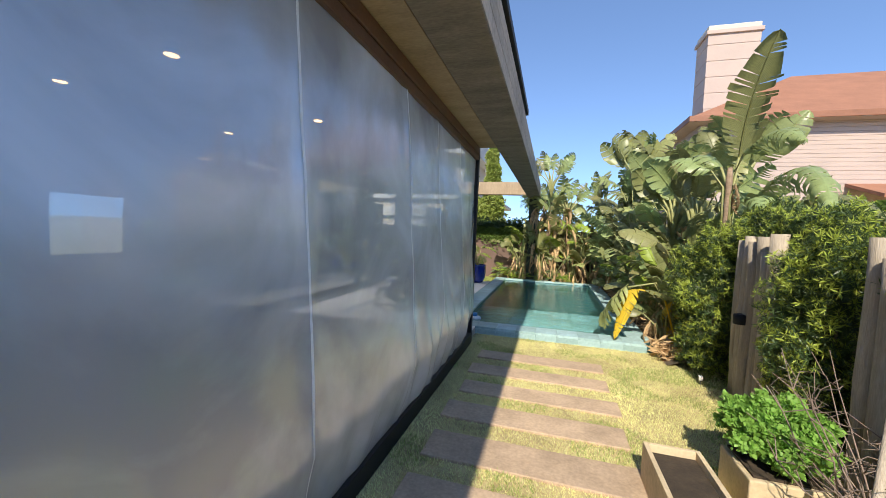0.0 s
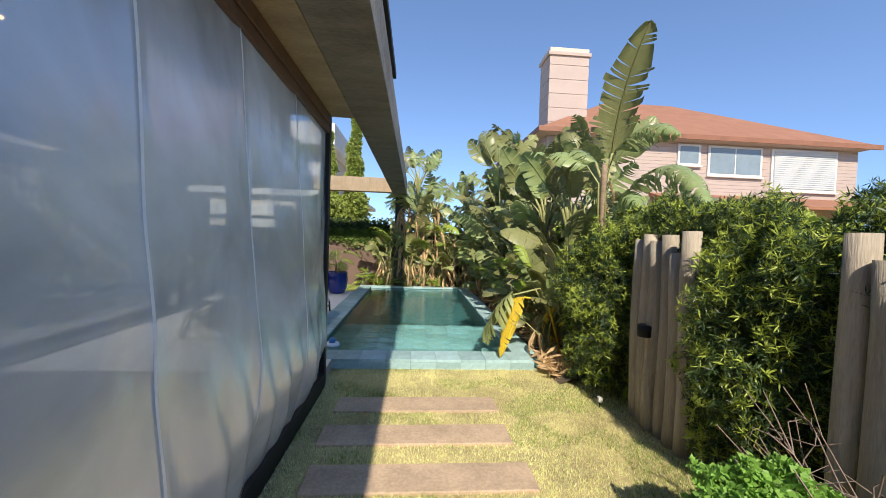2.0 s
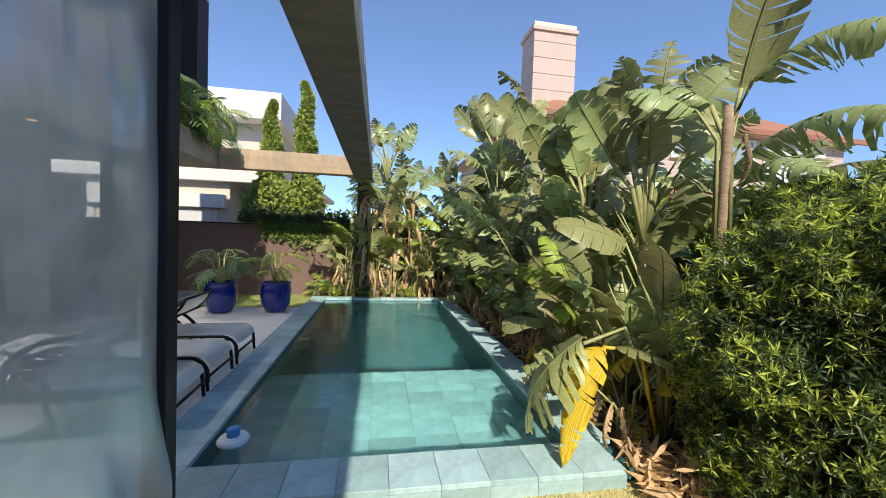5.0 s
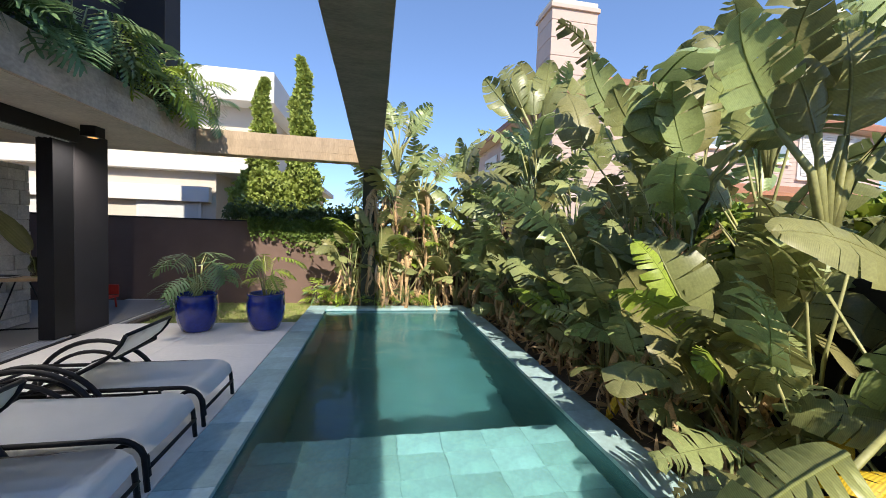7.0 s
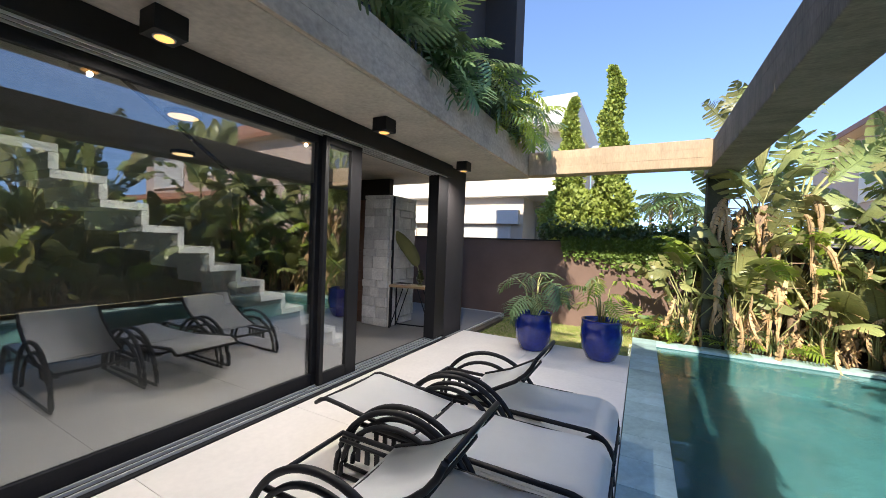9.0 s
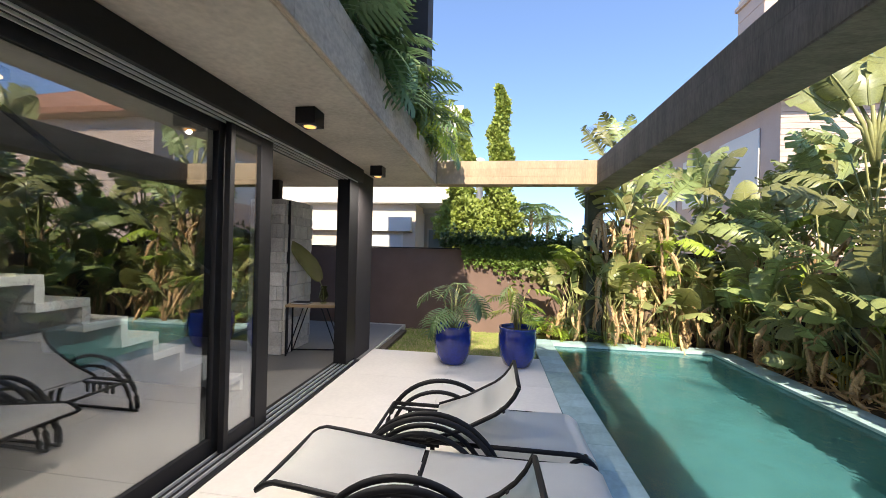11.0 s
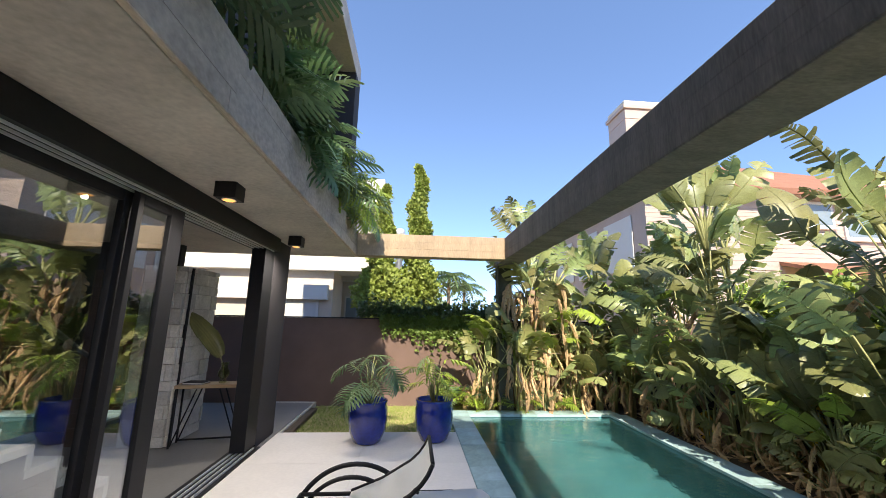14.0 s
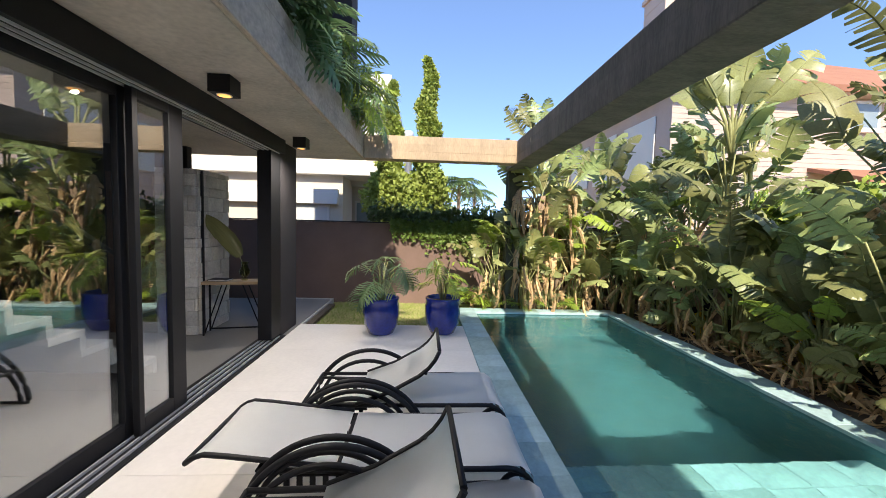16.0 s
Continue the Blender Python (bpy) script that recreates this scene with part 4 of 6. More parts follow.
def lounger(folded):
    """Sling lounger along x: foot at +x, origin below its middle."""
    state = "backrest folded forward" if folded else "lying flat"
    g = thing("sun_lounger", f"black tubular sun lounger with white sling, {state}", "lounger", "sun loungers on the terrace")
    W = 0.29
    H = 0.31
    for s in (-W, W):
        bm = B()
        pts = [(-0.75, s, H - 0.005), (0.60, s, H)] + arc(0.60, H - 0.13, 0.15, 0.13, 80, 0, 6, s) + [(0.765, s, 0.0)]
        tube(bm, pts, 0.016, 8); part("side_rail", bm, M["black"], g)
        bm = B()
        tube(bm, arc(-0.33, 0.02, 0.49, 0.49, 178, 2, 26, s * 1.10), 0.019, 8); part("arm_hoop", bm, M["black"], g)
        bm = B()
        tube(bm, arc(-0.36, 0.02, 0.41, 0.40, 178, 2, 22, s * 1.04), 0.017, 6); part("inner_hoop", bm, M["black"], g)
        bm = B(); tube(bm, [(-0.82, s * 1.10, 0.016), (0.16, s * 1.10, 0.016)], 0.013, 6); part("floor_bar", bm, M["black"], g)
        bm = B(); tube(bm, arc(0.66, H - 0.155, 0.10, 0.12, 178, 20, 10, s * 0.96) + [(0.765, s * 0.96, 0.08)], 0.015, 6); part("foot_brace", bm, M["black"], g)
        bm = B(); tube(bm, [(-0.74, s * 0.9, H - 0.03), (-0.30, s * 0.9, H - 0.035)], 0.012, 6); part("support_bar", bm, M["black"], g)
        bm = B()
        for k in range(5):
            box(bm, -0.62 + 0.07 * k, -0.59 + 0.07 * k, s * 0.92 - 0.006, s * 0.92 + 0.006, H - 0.13, H - 0.03)
        box(bm, -0.64, -0.28, s * 0.92 - 0.006, s * 0.92 + 0.006, H - 0.05, H - 0.03)
        part("ratchet", bm, M["black"], g)
    bm = B(); tube(bm, [(0.765, -W, 0.13), (0.765, W, 0.13)], 0.013, 6); part("cross_bar", bm, M["black"], g)
    bm = B(); tube(bm, [(-0.33, -W, H), (-0.33, W, H)], 0.013, 6); part("hinge_bar", bm, M["black"], g)
    bm = B(); tube(bm, [(-0.75, -W, H - 0.005), (-0.75, W, H - 0.005)], 0.014, 6); part("head_bar", bm, M["black"], g)
    # seat sling
    def sling(p, name):
        bm = B()
        rows = []
        for x, z in p:
            rows.append([bm.verts.new((x, -W + 2 * W * i / 6, z - 0.012 * math.sin(math.pi * i / 6))) for i in range(7)])
        for q, w in zip(rows, rows[1:]):
            for i in range(6):
                bm.faces.new((q[i], q[i + 1], w[i + 1], w[i])).smooth = True
        bmesh.ops.solidify(bm, geom=bm.faces[:], thickness=0.006)
        part(name, bm, M["sling"], g, "white woven sling")
    sling([(-0.315, H + 0.018), (0.0, H + 0.012), (0.35, H + 0.012), (0.60, H + 0.02), (0.68, H + 0.012), (0.74, H - 0.03), (0.765, H - 0.09)], "seat")
    if folded:
        bp = [(-0.36, H + 0.01), (-0.12, H + 0.10), (0.10, H + 0.225), (0.17, H + 0.285), (0.215, H + 0.345), (0.245, H + 0.41)]
    else:
        bp = [(-0.345, H + 0.022), (-0.6, H + 0.05), (-0.9, H + 0.085), (-1.02, H + 0.095), (-1.07, H + 0.08), (-1.12, H + 0.045)]
    sling(bp, "backrest")
    for s in (-W - 0.012, W + 0.012):
        bm = B(); tube(bm, [(x, s, z) for x, z in bp], 0.015, 8); part("back_rail", bm, M["black"], g)
    hx, hz = (0.13, H + 0.245) if folded else (-0.8, H + 0.055)
    bm = B(); tube(bm, [(hx, -W, hz + 0.012), (hx + 0.02, -W * 0.9, hz - 0.02), (hx + 0.02, W * 0.9, hz - 0.02), (hx, W, hz + 0.012)], 0.011, 6); part("stay_bar", bm, M["black"], g)
    bm = B(); tube(bm, [(bp[-1][0], -W, bp[-1][1]), (bp[-1][0], W, bp[-1][1])], 0.014, 8); part("back_bar", bm, M["black"], g)
    return g
l1 = lounger(True)
l1.location = (-0.30, 8.44, 0.002)
l2 = lounger(False)
l2.location = (-0.30, 7.72, 0.002)
l3 = copy_thing(l1, pose(-0.28, 7.01, 0.002, 0, 0, 1.5))

# ---------- foliage kit ----------
def blade_mesh(name, material, L, W, bend, torn, seed, n=22, fold=0.35):
    """A paddle leaf along +y with a midrib, its halves split into hanging strips."""
    r = random.Random(seed)
    v, f = [], []
    def mid(s):
        a = bend * s * s
        return Vector((0.03 * L * math.sin(3 * s + seed), L * s * (1 - 0.25 * bend * s * s * 0.6), -L * 0.42 * a * s))
    def width(s):
        return W * (math.sin(math.pi * min(1, (0.03 + 0.97 * s) ** 0.75)) ** 0.62)
    for side in (-1, 1):
        droop = fold
        k = 0
        left = 0
        for i in range(n):
            s0, s1 = i / n, (i + 1) / n
            if left <= 0:
                left = r.choice([1, 1, 2, 2, 3]) if torn > r.random() else r.choice([3, 4, 5])
                droop = fold + r.uniform(-0.15, 0.5) * torn
                sweep = 0.18 + r.uniform(-0.05, 0.12) * torn
                cut = True
                first = True
            gap0 = 0.18 * torn if first else 0.0
            left -= 1
            first = False
            gap1 = 0.18 * torn if left <= 0 else 0.0
            p0, p1 = mid(s0), mid(s1)
            base = len(v)
            for p, s, g in ((p0, s0, gap0 / n * 3), (p1, s1, -gap1 / n * 3)):
                w = width(s)
                for t in (0.0, 0.5, 1.0):
                    d = droop * t * (1 + 0.5 * t)
                    v.append((p.x + side * w * t * math.cos(d), p.y + L * (g * t + sweep * t * w / L * 1.2), p.z + 0.06 * W * (1 - abs(2 * t - 1)) - w * t * math.sin(d)))
            for t in (0, 1):
                q = (base + t, base + t + 1, base + 4 + t, base + 3 + t)
                f.append(q if side > 0 else q[::-1])
    # midrib
    rib = len(v)
    for i in range(9):
        p = mid(i / 8)
        w = 0.014 * (1 - 0.8 * i / 8)
        v += [(p.x - w, p.y, p.z + 0.004), (p.x + w, p.y, p.z + 0.004), (p.x, p.y, p.z - 0.02 * (1 - 0.7 * i / 8))]
    for i in range(8):
        a = rib + 3 * i
        for j in range(3):
            f.append((a + j, a + (j + 1) % 3, a + 3 + (j + 1) % 3, a + 3 + j))
    return raw(name, v, f, material, True)


def lobed_mesh(name, material, L, seed, fingers=9, wid=0.55):
    """A deeply cut philodendron leaf along +y."""
    r = random.Random(seed)
    v, f = [], []
    def strip(a, b, c, w):
        base = len(v)
        a, b, c = Vector(a), Vector(b), Vector(c)
        d = (c - a).normalized()
        n = d.cross(Vector((0, 0, 1))).normalized()
        v.extend([a - n * w * 0.55, a + n * w * 0.55, b - n * w, b + n * w, c - n * w * 0.5, c + n * w * 0.5, c + d * w * 0.8])
        f.extend([(base, base + 1, base + 3, base + 2), (base + 2, base + 3, base + 5, base + 4), (base + 4, base + 5, base + 6)])
    def z(s):
        return -0.5 * L * s * s
    pts = [(0, L * s * (1 - 0.18 * s), z(s)) for s in [i / 5 for i in range(6)]]
    for p, q in zip(pts, pts[1:]):
        m = [(p[k] + q[k]) / 2 for k in range(3)]
        strip(p, m, q, 0.045 * L)
    for i in range(fingers):
        s = 0.02 + 0.93 * i / fingers
        reach = wid * L * (math.sin(math.pi * (0.18 + 0.8 * s)) ** 0.8) * r.uniform(0.85, 1.1)
        for side in (-1, 1):
            back = -0.35 if i == 0 else 0.25 + 0.5 * s
            a = (0, L * s * (1 - 0.18 * s), z(s))
            c = (side * reach, a[1] + reach * back, a[2] - reach * 0.35 - r.uniform(0, 0.05) * L)
            b = (side * reach * 0.55, a[1] + reach * back * 0.6, a[2] - reach * 0.08)
            strip(a, b, c, 0.036 * L)
    return raw(name, v, f, material, True)


BIG = [blade_mesh("leaf", M["leafA"], 1.0, 0.29, r.uniform(0.3, 0.9), t, 11 + k, fold=0.18) for k, t in enumerate((0.2, 0.45, 0.65, 0.85, 1.0, 0.55)) for r in [random.Random(k)]]
TALL = [blade_mesh("leaf", M["leafA"], 1.0, 0.34, 0.5 + 0.25 * k, 0.55, 21 + k, fold=0.2) for k in range(3)]
PALE = [blade_mesh("leaf", M["leafB"], 1.0, 0.31, 0.4 + 0.15 * k, t, 31 + k, fold=0.15) for k, t in enumerate((0.3, 0.6, 0.85, 0.5))]
LIME = [blade_mesh("leaf", M["leafL"], 1.0, 0.24, 0.6 + 0.2 * k, 0.7, 41 + k, fold=0.25) for k in range(2)]
DRY = [blade_mesh("leaf", M["leafD"], 1.0, 0.14, 1.3, 0.9, 51 + k, fold=1.0) for k in range(2)]
HANG = blade_mesh("leaf", M["leafB"], 1.0, 0.40, 0.9, 0.85, 65, n=26, fold=0.2)
YEL = blade_mesh("leaf", M["leafY"], 1.0, 0.2, 1.0, 0.75, 61, fold=0.35)
PHI = [lobed_mesh("leaf", M["leafP"], 1.0, 70 + k, 9, 0.5 + 0.05 * k) for k in range(4)]
PHL = [lobed_mesh("leaf", M["leafL"], 1.0, 80 + k, 9, 0.45) for k in range(2)]


def arching_leaf(name, material, p0, p1, p2, side, W, torn, droop, seed, n=30):
    """A paddle leaf whose midrib follows the bow p0, p1, p2; side is the way its right half spreads."""
    r = random.Random(seed)
    p0, p1, p2, side = Vector(p0), Vector(p1), Vector(p2), Vector(side).normalized()
    v, f = [], []
    def mid(s):
        return p0 * (1 - s) ** 2 + p1 * 2 * s * (1 - s) + p2 * s * s
    def fwd(s):
        return ((p1 - p0) * (1 - s) + (p2 - p1) * s).normalized()
    L = (p1 - p0).length * 0.5 + (p2 - p1).length * 0.5 + (p2 - p0).length * 0.5
    for hand in (-1, 1):
        left, first, bend, sweep, reach = 0, True, droop, 0.3, 1.0
        for i in range(n):
            if left <= 0:
                left = r.choice([1, 1, 2, 2]) if torn > r.random() else r.choice([3, 4, 6])
                first = True
                bend, sweep, reach = droop + r.uniform(-0.2, 0.35) * torn, 0.3 + r.uniform(-0.1, 0.15) * torn, r.uniform(0.88, 1.05)
            left -= 1
            base = len(v)
            for s, g in ((i / n, 0.3 * torn if first else 0.0), ((i + 1) / n, -0.3 * torn if left <= 0 else 0.0)):
                p, d = mid(s), fwd(s)
                out = (side - d * side.dot(d)).normalized()
                up = out.cross(d)
                if up.z < 0:
                    up = -up
                w = W * reach * (math.sin(math.pi * min(1, (0.03 + 0.97 * s) ** 0.75)) ** 0.6)
                for t in (0.0, 0.4, 0.75, 1.0):
                    a = bend * t * (0.6 + 0.7 * t)
                    q = p + out * (hand * w * t * math.cos(a)) + up * (0.05 * W * math.sin(math.pi * t) - w * t * math.sin(a)) + d * (g * t * L / n + sweep * t * w)
                    v.append(tuple(q))
            first = False
            for t in (0, 1, 2):
                q = (base + t, base + t + 1, base + 5 + t, base + 4 + t)
                f.append(q if hand > 0 else q[::-1])
    rib = len(v)
    for i in range(13):
        p, d = mid(i / 12), fwd(i / 12)
        out = (side - d * side.dot(d)).normalized() * 0.016 * (1 - 0.8 * i / 12)
        v += [tuple(p - out), tuple(p + out), tuple(p - Vector((0, 0, 0.024 * (1 - 0.7 * i / 12))))]
    for i in range(12):
        a = rib + 3 * i
        for j in range(3):
            f.append((a + j, a + (j + 1) % 3, a + 3 + (j + 1) % 3, a + 3 + j))
    return raw(name, v, f, material, True)


def aim(p, yaw, pitch, roll, scale):
    return Matrix.Translation(p) @ Matrix.Rotation(yaw, 4, "Z") @ Matrix.Rotation(pitch, 4, "X") @ Matrix.Rotation(roll, 4, "Y") @ Matrix.Diagonal((scale, scale, scale, 1))


def strelitzia(x, y, h, n, seed, z0=GZ, trunk=0.0, kinds=None, spread=0.6, lean=(0, 0), size=1.0, dry=0, yellow=0, girth=1.0, label="tall bird-of-paradise plant with torn paddle leaves"):
    r = random.Random(seed)
    g = thing("strelitzia", label, "plant", "large-leaved plants beside the pool", at=(x, y, z0))
    if trunk:
        tb = B()
        lathe(tb, [(0.10 * girth, -0.05)] + [((0.08 + 0.014 * (k % 2)) * girth, trunk * k / 16) for k in range(1, 16)] + [(0.06 * girth, trunk)], 0, 0, 12)
        part("trunk", tb, M["trunk"], g)
    top = trunk * 0.75
    a0 = r.uniform(0, 6.28)
    for k in range(n + dry + yellow):
        isdry, isyel = k >= n + yellow, n <= k < n + yellow
        a = a0 + 2.4 * k + r.uniform(-0.3, 0.3)
        q = k / max(1, n)
        s = size * r.uniform(0.8, 1.2)
        hh = (h - top) * (0.35 + 0.45 * r.random()) * (0.55 if (isdry or isyel) else 1)
        out = spread * (1.1 - 0.75 * r.random()) * (0.4 + 0.6 * hh)
        ox, oy = out * math.cos(a) + lean[0] * hh, out * math.sin(a) + lean[1] * hh
        tip = Vector((ox, oy, top + hh))
        midp = Vector((ox * 0.3, oy * 0.3, top + hh * 0.62))
        part("stem", tube(B(), [(0.05 * math.cos(a), 0.05 * math.sin(a), top * 0.8), midp, tip], 0.022 * size, 5, True, 0.5), M["stem"], g)
        yaw = math.atan2(oy, ox) - math.pi / 2
        s = min(s * r.uniform(0.75, 1.15), 0.58 if y < 6.6 else 0.76 if y < 7.9 else 0.95)
        up = math.atan2(0.38 * hh, 0.7 * math.hypot(ox, oy)) + r.uniform(-0.75, 0.3) if not (isdry or isyel) else r.uniform(-1.3, -0.6)
        me = DRY[k % 2] if isdry else YEL if isyel else r.choice(kinds or BIG)
        shared("leaf", me, g, aim(tip, yaw + r.uniform(-0.6, 0.6), up, r.uniform(-1.0, 1.0), s * (0.75 if isdry else 1)))
    return g

def fan_head(g, z, n, seed, facing, size, reach=0.5, kinds=None, wide=0.8):
    """Upright fan of paddle leaves on short stalks, as a traveller-type plant carries at its top."""
    r = random.Random(seed)
    along = Vector((math.cos(facing), math.sin(facing), 0))
    for k in range(n):
        ang = wide * (2 * (k + 0.5) / n - 1) + r.uniform(-0.08, 0.08)
        turn = along.copy(); turn.rotate(Matrix.Rotation(r.uniform(-0.35, 0.35), 3, "Z"))
        d = (turn * math.sin(ang) + Vector((0, 0, math.cos(ang)))).normalized()
        side = Vector((turn.y, -turn.x, 0)) * (1 if k % 2 else -1)
        nrm = (side + d * r.uniform(-0.2, 0.2) + d.cross(side) * r.uniform(-0.45, 0.45))
        nrm = (nrm - d * nrm.dot(d)).normalized()
        reach_k = reach * r.uniform(0.75, 1.2)
        p = Vector((0, 0, z)) + d * reach_k + side * r.uniform(0, 0.12)
        part("stem", tube(B(), [(0, 0, z - 0.35), Vector((0, 0, z)) + d * reach_k * 0.4, p], 0.03, 6, True, 0.6), M["stem"], g)
        m = Matrix((d.cross(nrm), d, nrm)).transposed().to_4x4()
        sc = size * r.uniform(0.8, 1.15)
        shared("leaf", r.choice(kinds or BIG), g, Matrix.Translation(p) @ m @ Matrix.Diagonal((sc, sc, sc, 1)))

# right-hand bed, along the pool
BED = [(4.45, 6.9, 2.0, 10, 0.0), (4.4, 7.85, 2.4, 9, 0.4), (4.15, 8.5, 2.3, 9, 0.0), (4.6, 8.7, 4.0, 10, 1.4), (4.3, 9.4, 2.4, 10, 0.0), (4.65, 9.9, 2.5, 10, 0.3),
       (4.1, 10.3, 2.2, 9, 0.0), (4.25, 10.75, 3.4, 8, 2.0), (4.0, 11.4, 2.3, 10, 0.0), (4.6, 11.9, 3.7, 11, 1.0), (3.9, 12.5, 2.5, 9, 0.0), (4.4, 13.0, 3.3, 10, 0.8),
       (3.3, 13.1, 2.6, 9, 0.5), (2.7, 13.2, 3.0, 10, 0.9), (2.15, 13.0, 3.2, 9, 2.4), (1.95, 12.85, 2.0, 8, 0.3), (1.2, 13.25, 1.6, 7, 0.0), (3.0, 12.9, 1.5, 8, 0.0), (2.4, 12.9, 1.3, 8, 0.0)]
for k, (x, y, h, n, tr) in enumerate(BED):
    bedplant = strelitzia(x, y, h, n, 100 + k, trunk=tr, kinds=(BIG[2:5] + LIME + PALE if y > 12.4 else BIG if k % 3 else PALE + BIG), spread=0.40, lean=(-0.08 if y > 8 else 0.05, 0), size=0.72 + 0.13 * (h > 3), dry=12 if y > 12.4 else 5, yellow=1 if k % 4 == 1 and y < 12.4 else 0)
    for at, z, leaves, facing, size in ((0, 1.95, 7, -0.45, 0.74), (1, 2.0, 7, -0.6, 0.80), (3, 2.4, 7, 0.3, 0.8), (7, 3.2, 8, -0.5, 0.84), (9, 2.5, 7, 0.2, 0.8), (13, 2.4, 7, 0.1, 0.75), (14, 3.25, 8, -0.2, 0.72)):
        if k == at:
            fan_head(bedplant, z, leaves, 500 + k, facing, size, kinds=BIG[3:5] if y > 12.4 else BIG + PALE[:2])
for k, (x, y, h, n, tr) in enumerate(((5.35, 8.0, 3.9, 11, 1.2), (5.5, 9.3, 4.3, 11, 1.6), (5.4, 10.6, 2.8, 10, 0.5), (5.6, 11.9, 4.4, 12, 1.6), (5.2, 13.1, 4.0, 11, 1.2), (4.75, 12.6, 4.2, 11, 1.4), (3.7, 13.25, 3.6, 11, 1.0), (3.1, 13.3, 3.4, 10, 1.2))):
    backplant = strelitzia(x, y, h - 0.6, n, 200 + k, trunk=tr, kinds=BIG + PALE[:2], spread=0.45, size=0.85, dry=4)
    if k in (0, 3, 6):
        fan_head(backplant, h * 0.68, 6, 520 + k, 0.4 * k - 0.6, 0.9)
for k, (x, y, h, n) in enumerate(((4.0, 6.7, 1.3, 8), (4.2, 7.2, 1.9, 9), (3.95, 7.6, 1.2, 8), (4.0, 8.1, 1.7, 9), (3.95, 9.0, 1.5, 9), (4.0, 9.8, 1.7, 9), (3.9, 10.8, 1.6, 9), (3.85, 11.8, 1.7, 9), (2.1, 13.3, 2.4, 9), (1.6, 13.4, 1.9, 8), (2.9, 13.0, 2.0, 9), (3.5, 12.95, 1.8, 9), (4.4, 5.95, 1.6, 7), (3.95, 6.35, 1.0, 7))):
    strelitzia(x + (0.16 if 6.5 < y < 12.5 else 0), y, h, n - 2, 250 + k, kinds=PALE[:1] + BIG + (LIME if y > 12.4 else LIME[:1]), spread=0.42, lean=(-0.03, 0), size=0.72, dry=7, yellow=1 if k in (0, 3, 6, 9) else 0, label="broad-leaved plant filling the pool bed")
tall = strelitzia(4.6, 6.22, 3.2, 1, 301, trunk=2.7, girth=0.45, kinds=TALL, spread=0.3, size=0.9, dry=2, label="very tall bird-of-paradise plant with split leaves")
TX, TY = 4.6, 6.22
def bow(g, at, material, p0, p1, p2, side, W, torn, droop, seed, root=None, n=30):
    """A single arching leaf with its stalk, given in world places, under a plant that stands at a place."""
    o = Vector(at)
    shared("leaf", arching_leaf("leaf", material, Vector(p0) - o, Vector(p1) - o, Vector(p2) - o, side, W, torn, droop, seed, n), g, Matrix())
    if root:
        q = Vector(root) - o
        e = Vector(p0) - o
        back = (Vector(p0) - Vector(p1)).normalized() * 0.25
        part("stem", tube(B(), [q, (q + e) / 2 + back * 0.4, e], 0.032, 6, True, 0.55), M["stem"], g)
bow(tall, (TX, TY, GZ), M["leafA"], (4.70, 6.22, 2.72), (4.66, 6.05, 3.5), (4.78, 5.62, 4.16), (0.87, -0.5, 0.0), 0.31, 0.68, 0.35, 7, (TX, TY, 2.2))
bow(tall, (TX, TY, GZ), M["leafA"], (4.72, 6.15, 2.75), (4.95, 5.85, 3.2), (4.93, 5.25, 2.72), (0.8, 0.35, 0.5), 0.30, 0.95, 0.75, 8, (TX, TY, 2.2))
bow(tall, (TX, TY, GZ), M["leafA"], (4.52, 6.3, 2.6), (4.35, 6.5, 2.95), (4.15, 6.75, 2.75), (0.6, 0.6, 0.3), 0.26, 0.7, 0.5, 9, (TX, TY, 2.1))
strelitzia(4.25, 6.25, 2.2, 9, 302, kinds=BIG[:3] + PALE, spread=0.5, lean=(0.1, 0.05), size=0.8, yellow=1, label="bird-of-paradise plant with one yellow hanging leaf")
for k, (x, y, h, n) in enumerate(((1.30, 12.92, 2.2, 8), (1.88, 12.92, 2.5, 9), (1.62, 12.66, 1.0, 0))):
    if n:
        strelitzia(x, y, h, n, 270 + k, kinds=BIG[2:5] + PALE + LIME, spread=0.45, lean=(0.05, -0.10), size=0.62, dry=11, label="bird-of-paradise clump with dry leaves at the column")
frond = strelitzia(5.3, 6.3, 2.6, 4, 303, trunk=0.8, kinds=BIG[3:5], spread=0.5, size=0.9, dry=2, label="arching bird-of-paradise plant with comb-like torn leaves")
FR = (5.3, 6.3, GZ)
bow(frond, FR, M["leafA"], (5.15, 6.75, 2.15), (5.42, 6.0, 3.05), (5.05, 4.85, 1.85), (0.9, 0.2, 0.3), 0.36, 1.0, 0.75, 10, (5.25, 6.5, 0.6), 36)
bow(frond, FR, M["leafA"], (5.35, 6.6, 1.9), (5.75, 6.1, 2.55), (5.7, 5.1, 1.75), (0.9, 0.3, 0.2), 0.32, 1.0, 0.7, 11, (5.3, 6.4, 0.6), 34)
bow(frond, FR, M["leafA"], (5.0, 6.5, 1.85), (4.85, 6.2, 2.4), (4.75, 5.6, 1.95), (0.8, 0.2, 0.3), 0.28, 1.0, 0.7, 12, (5.2, 6.4, 0.6), 30)
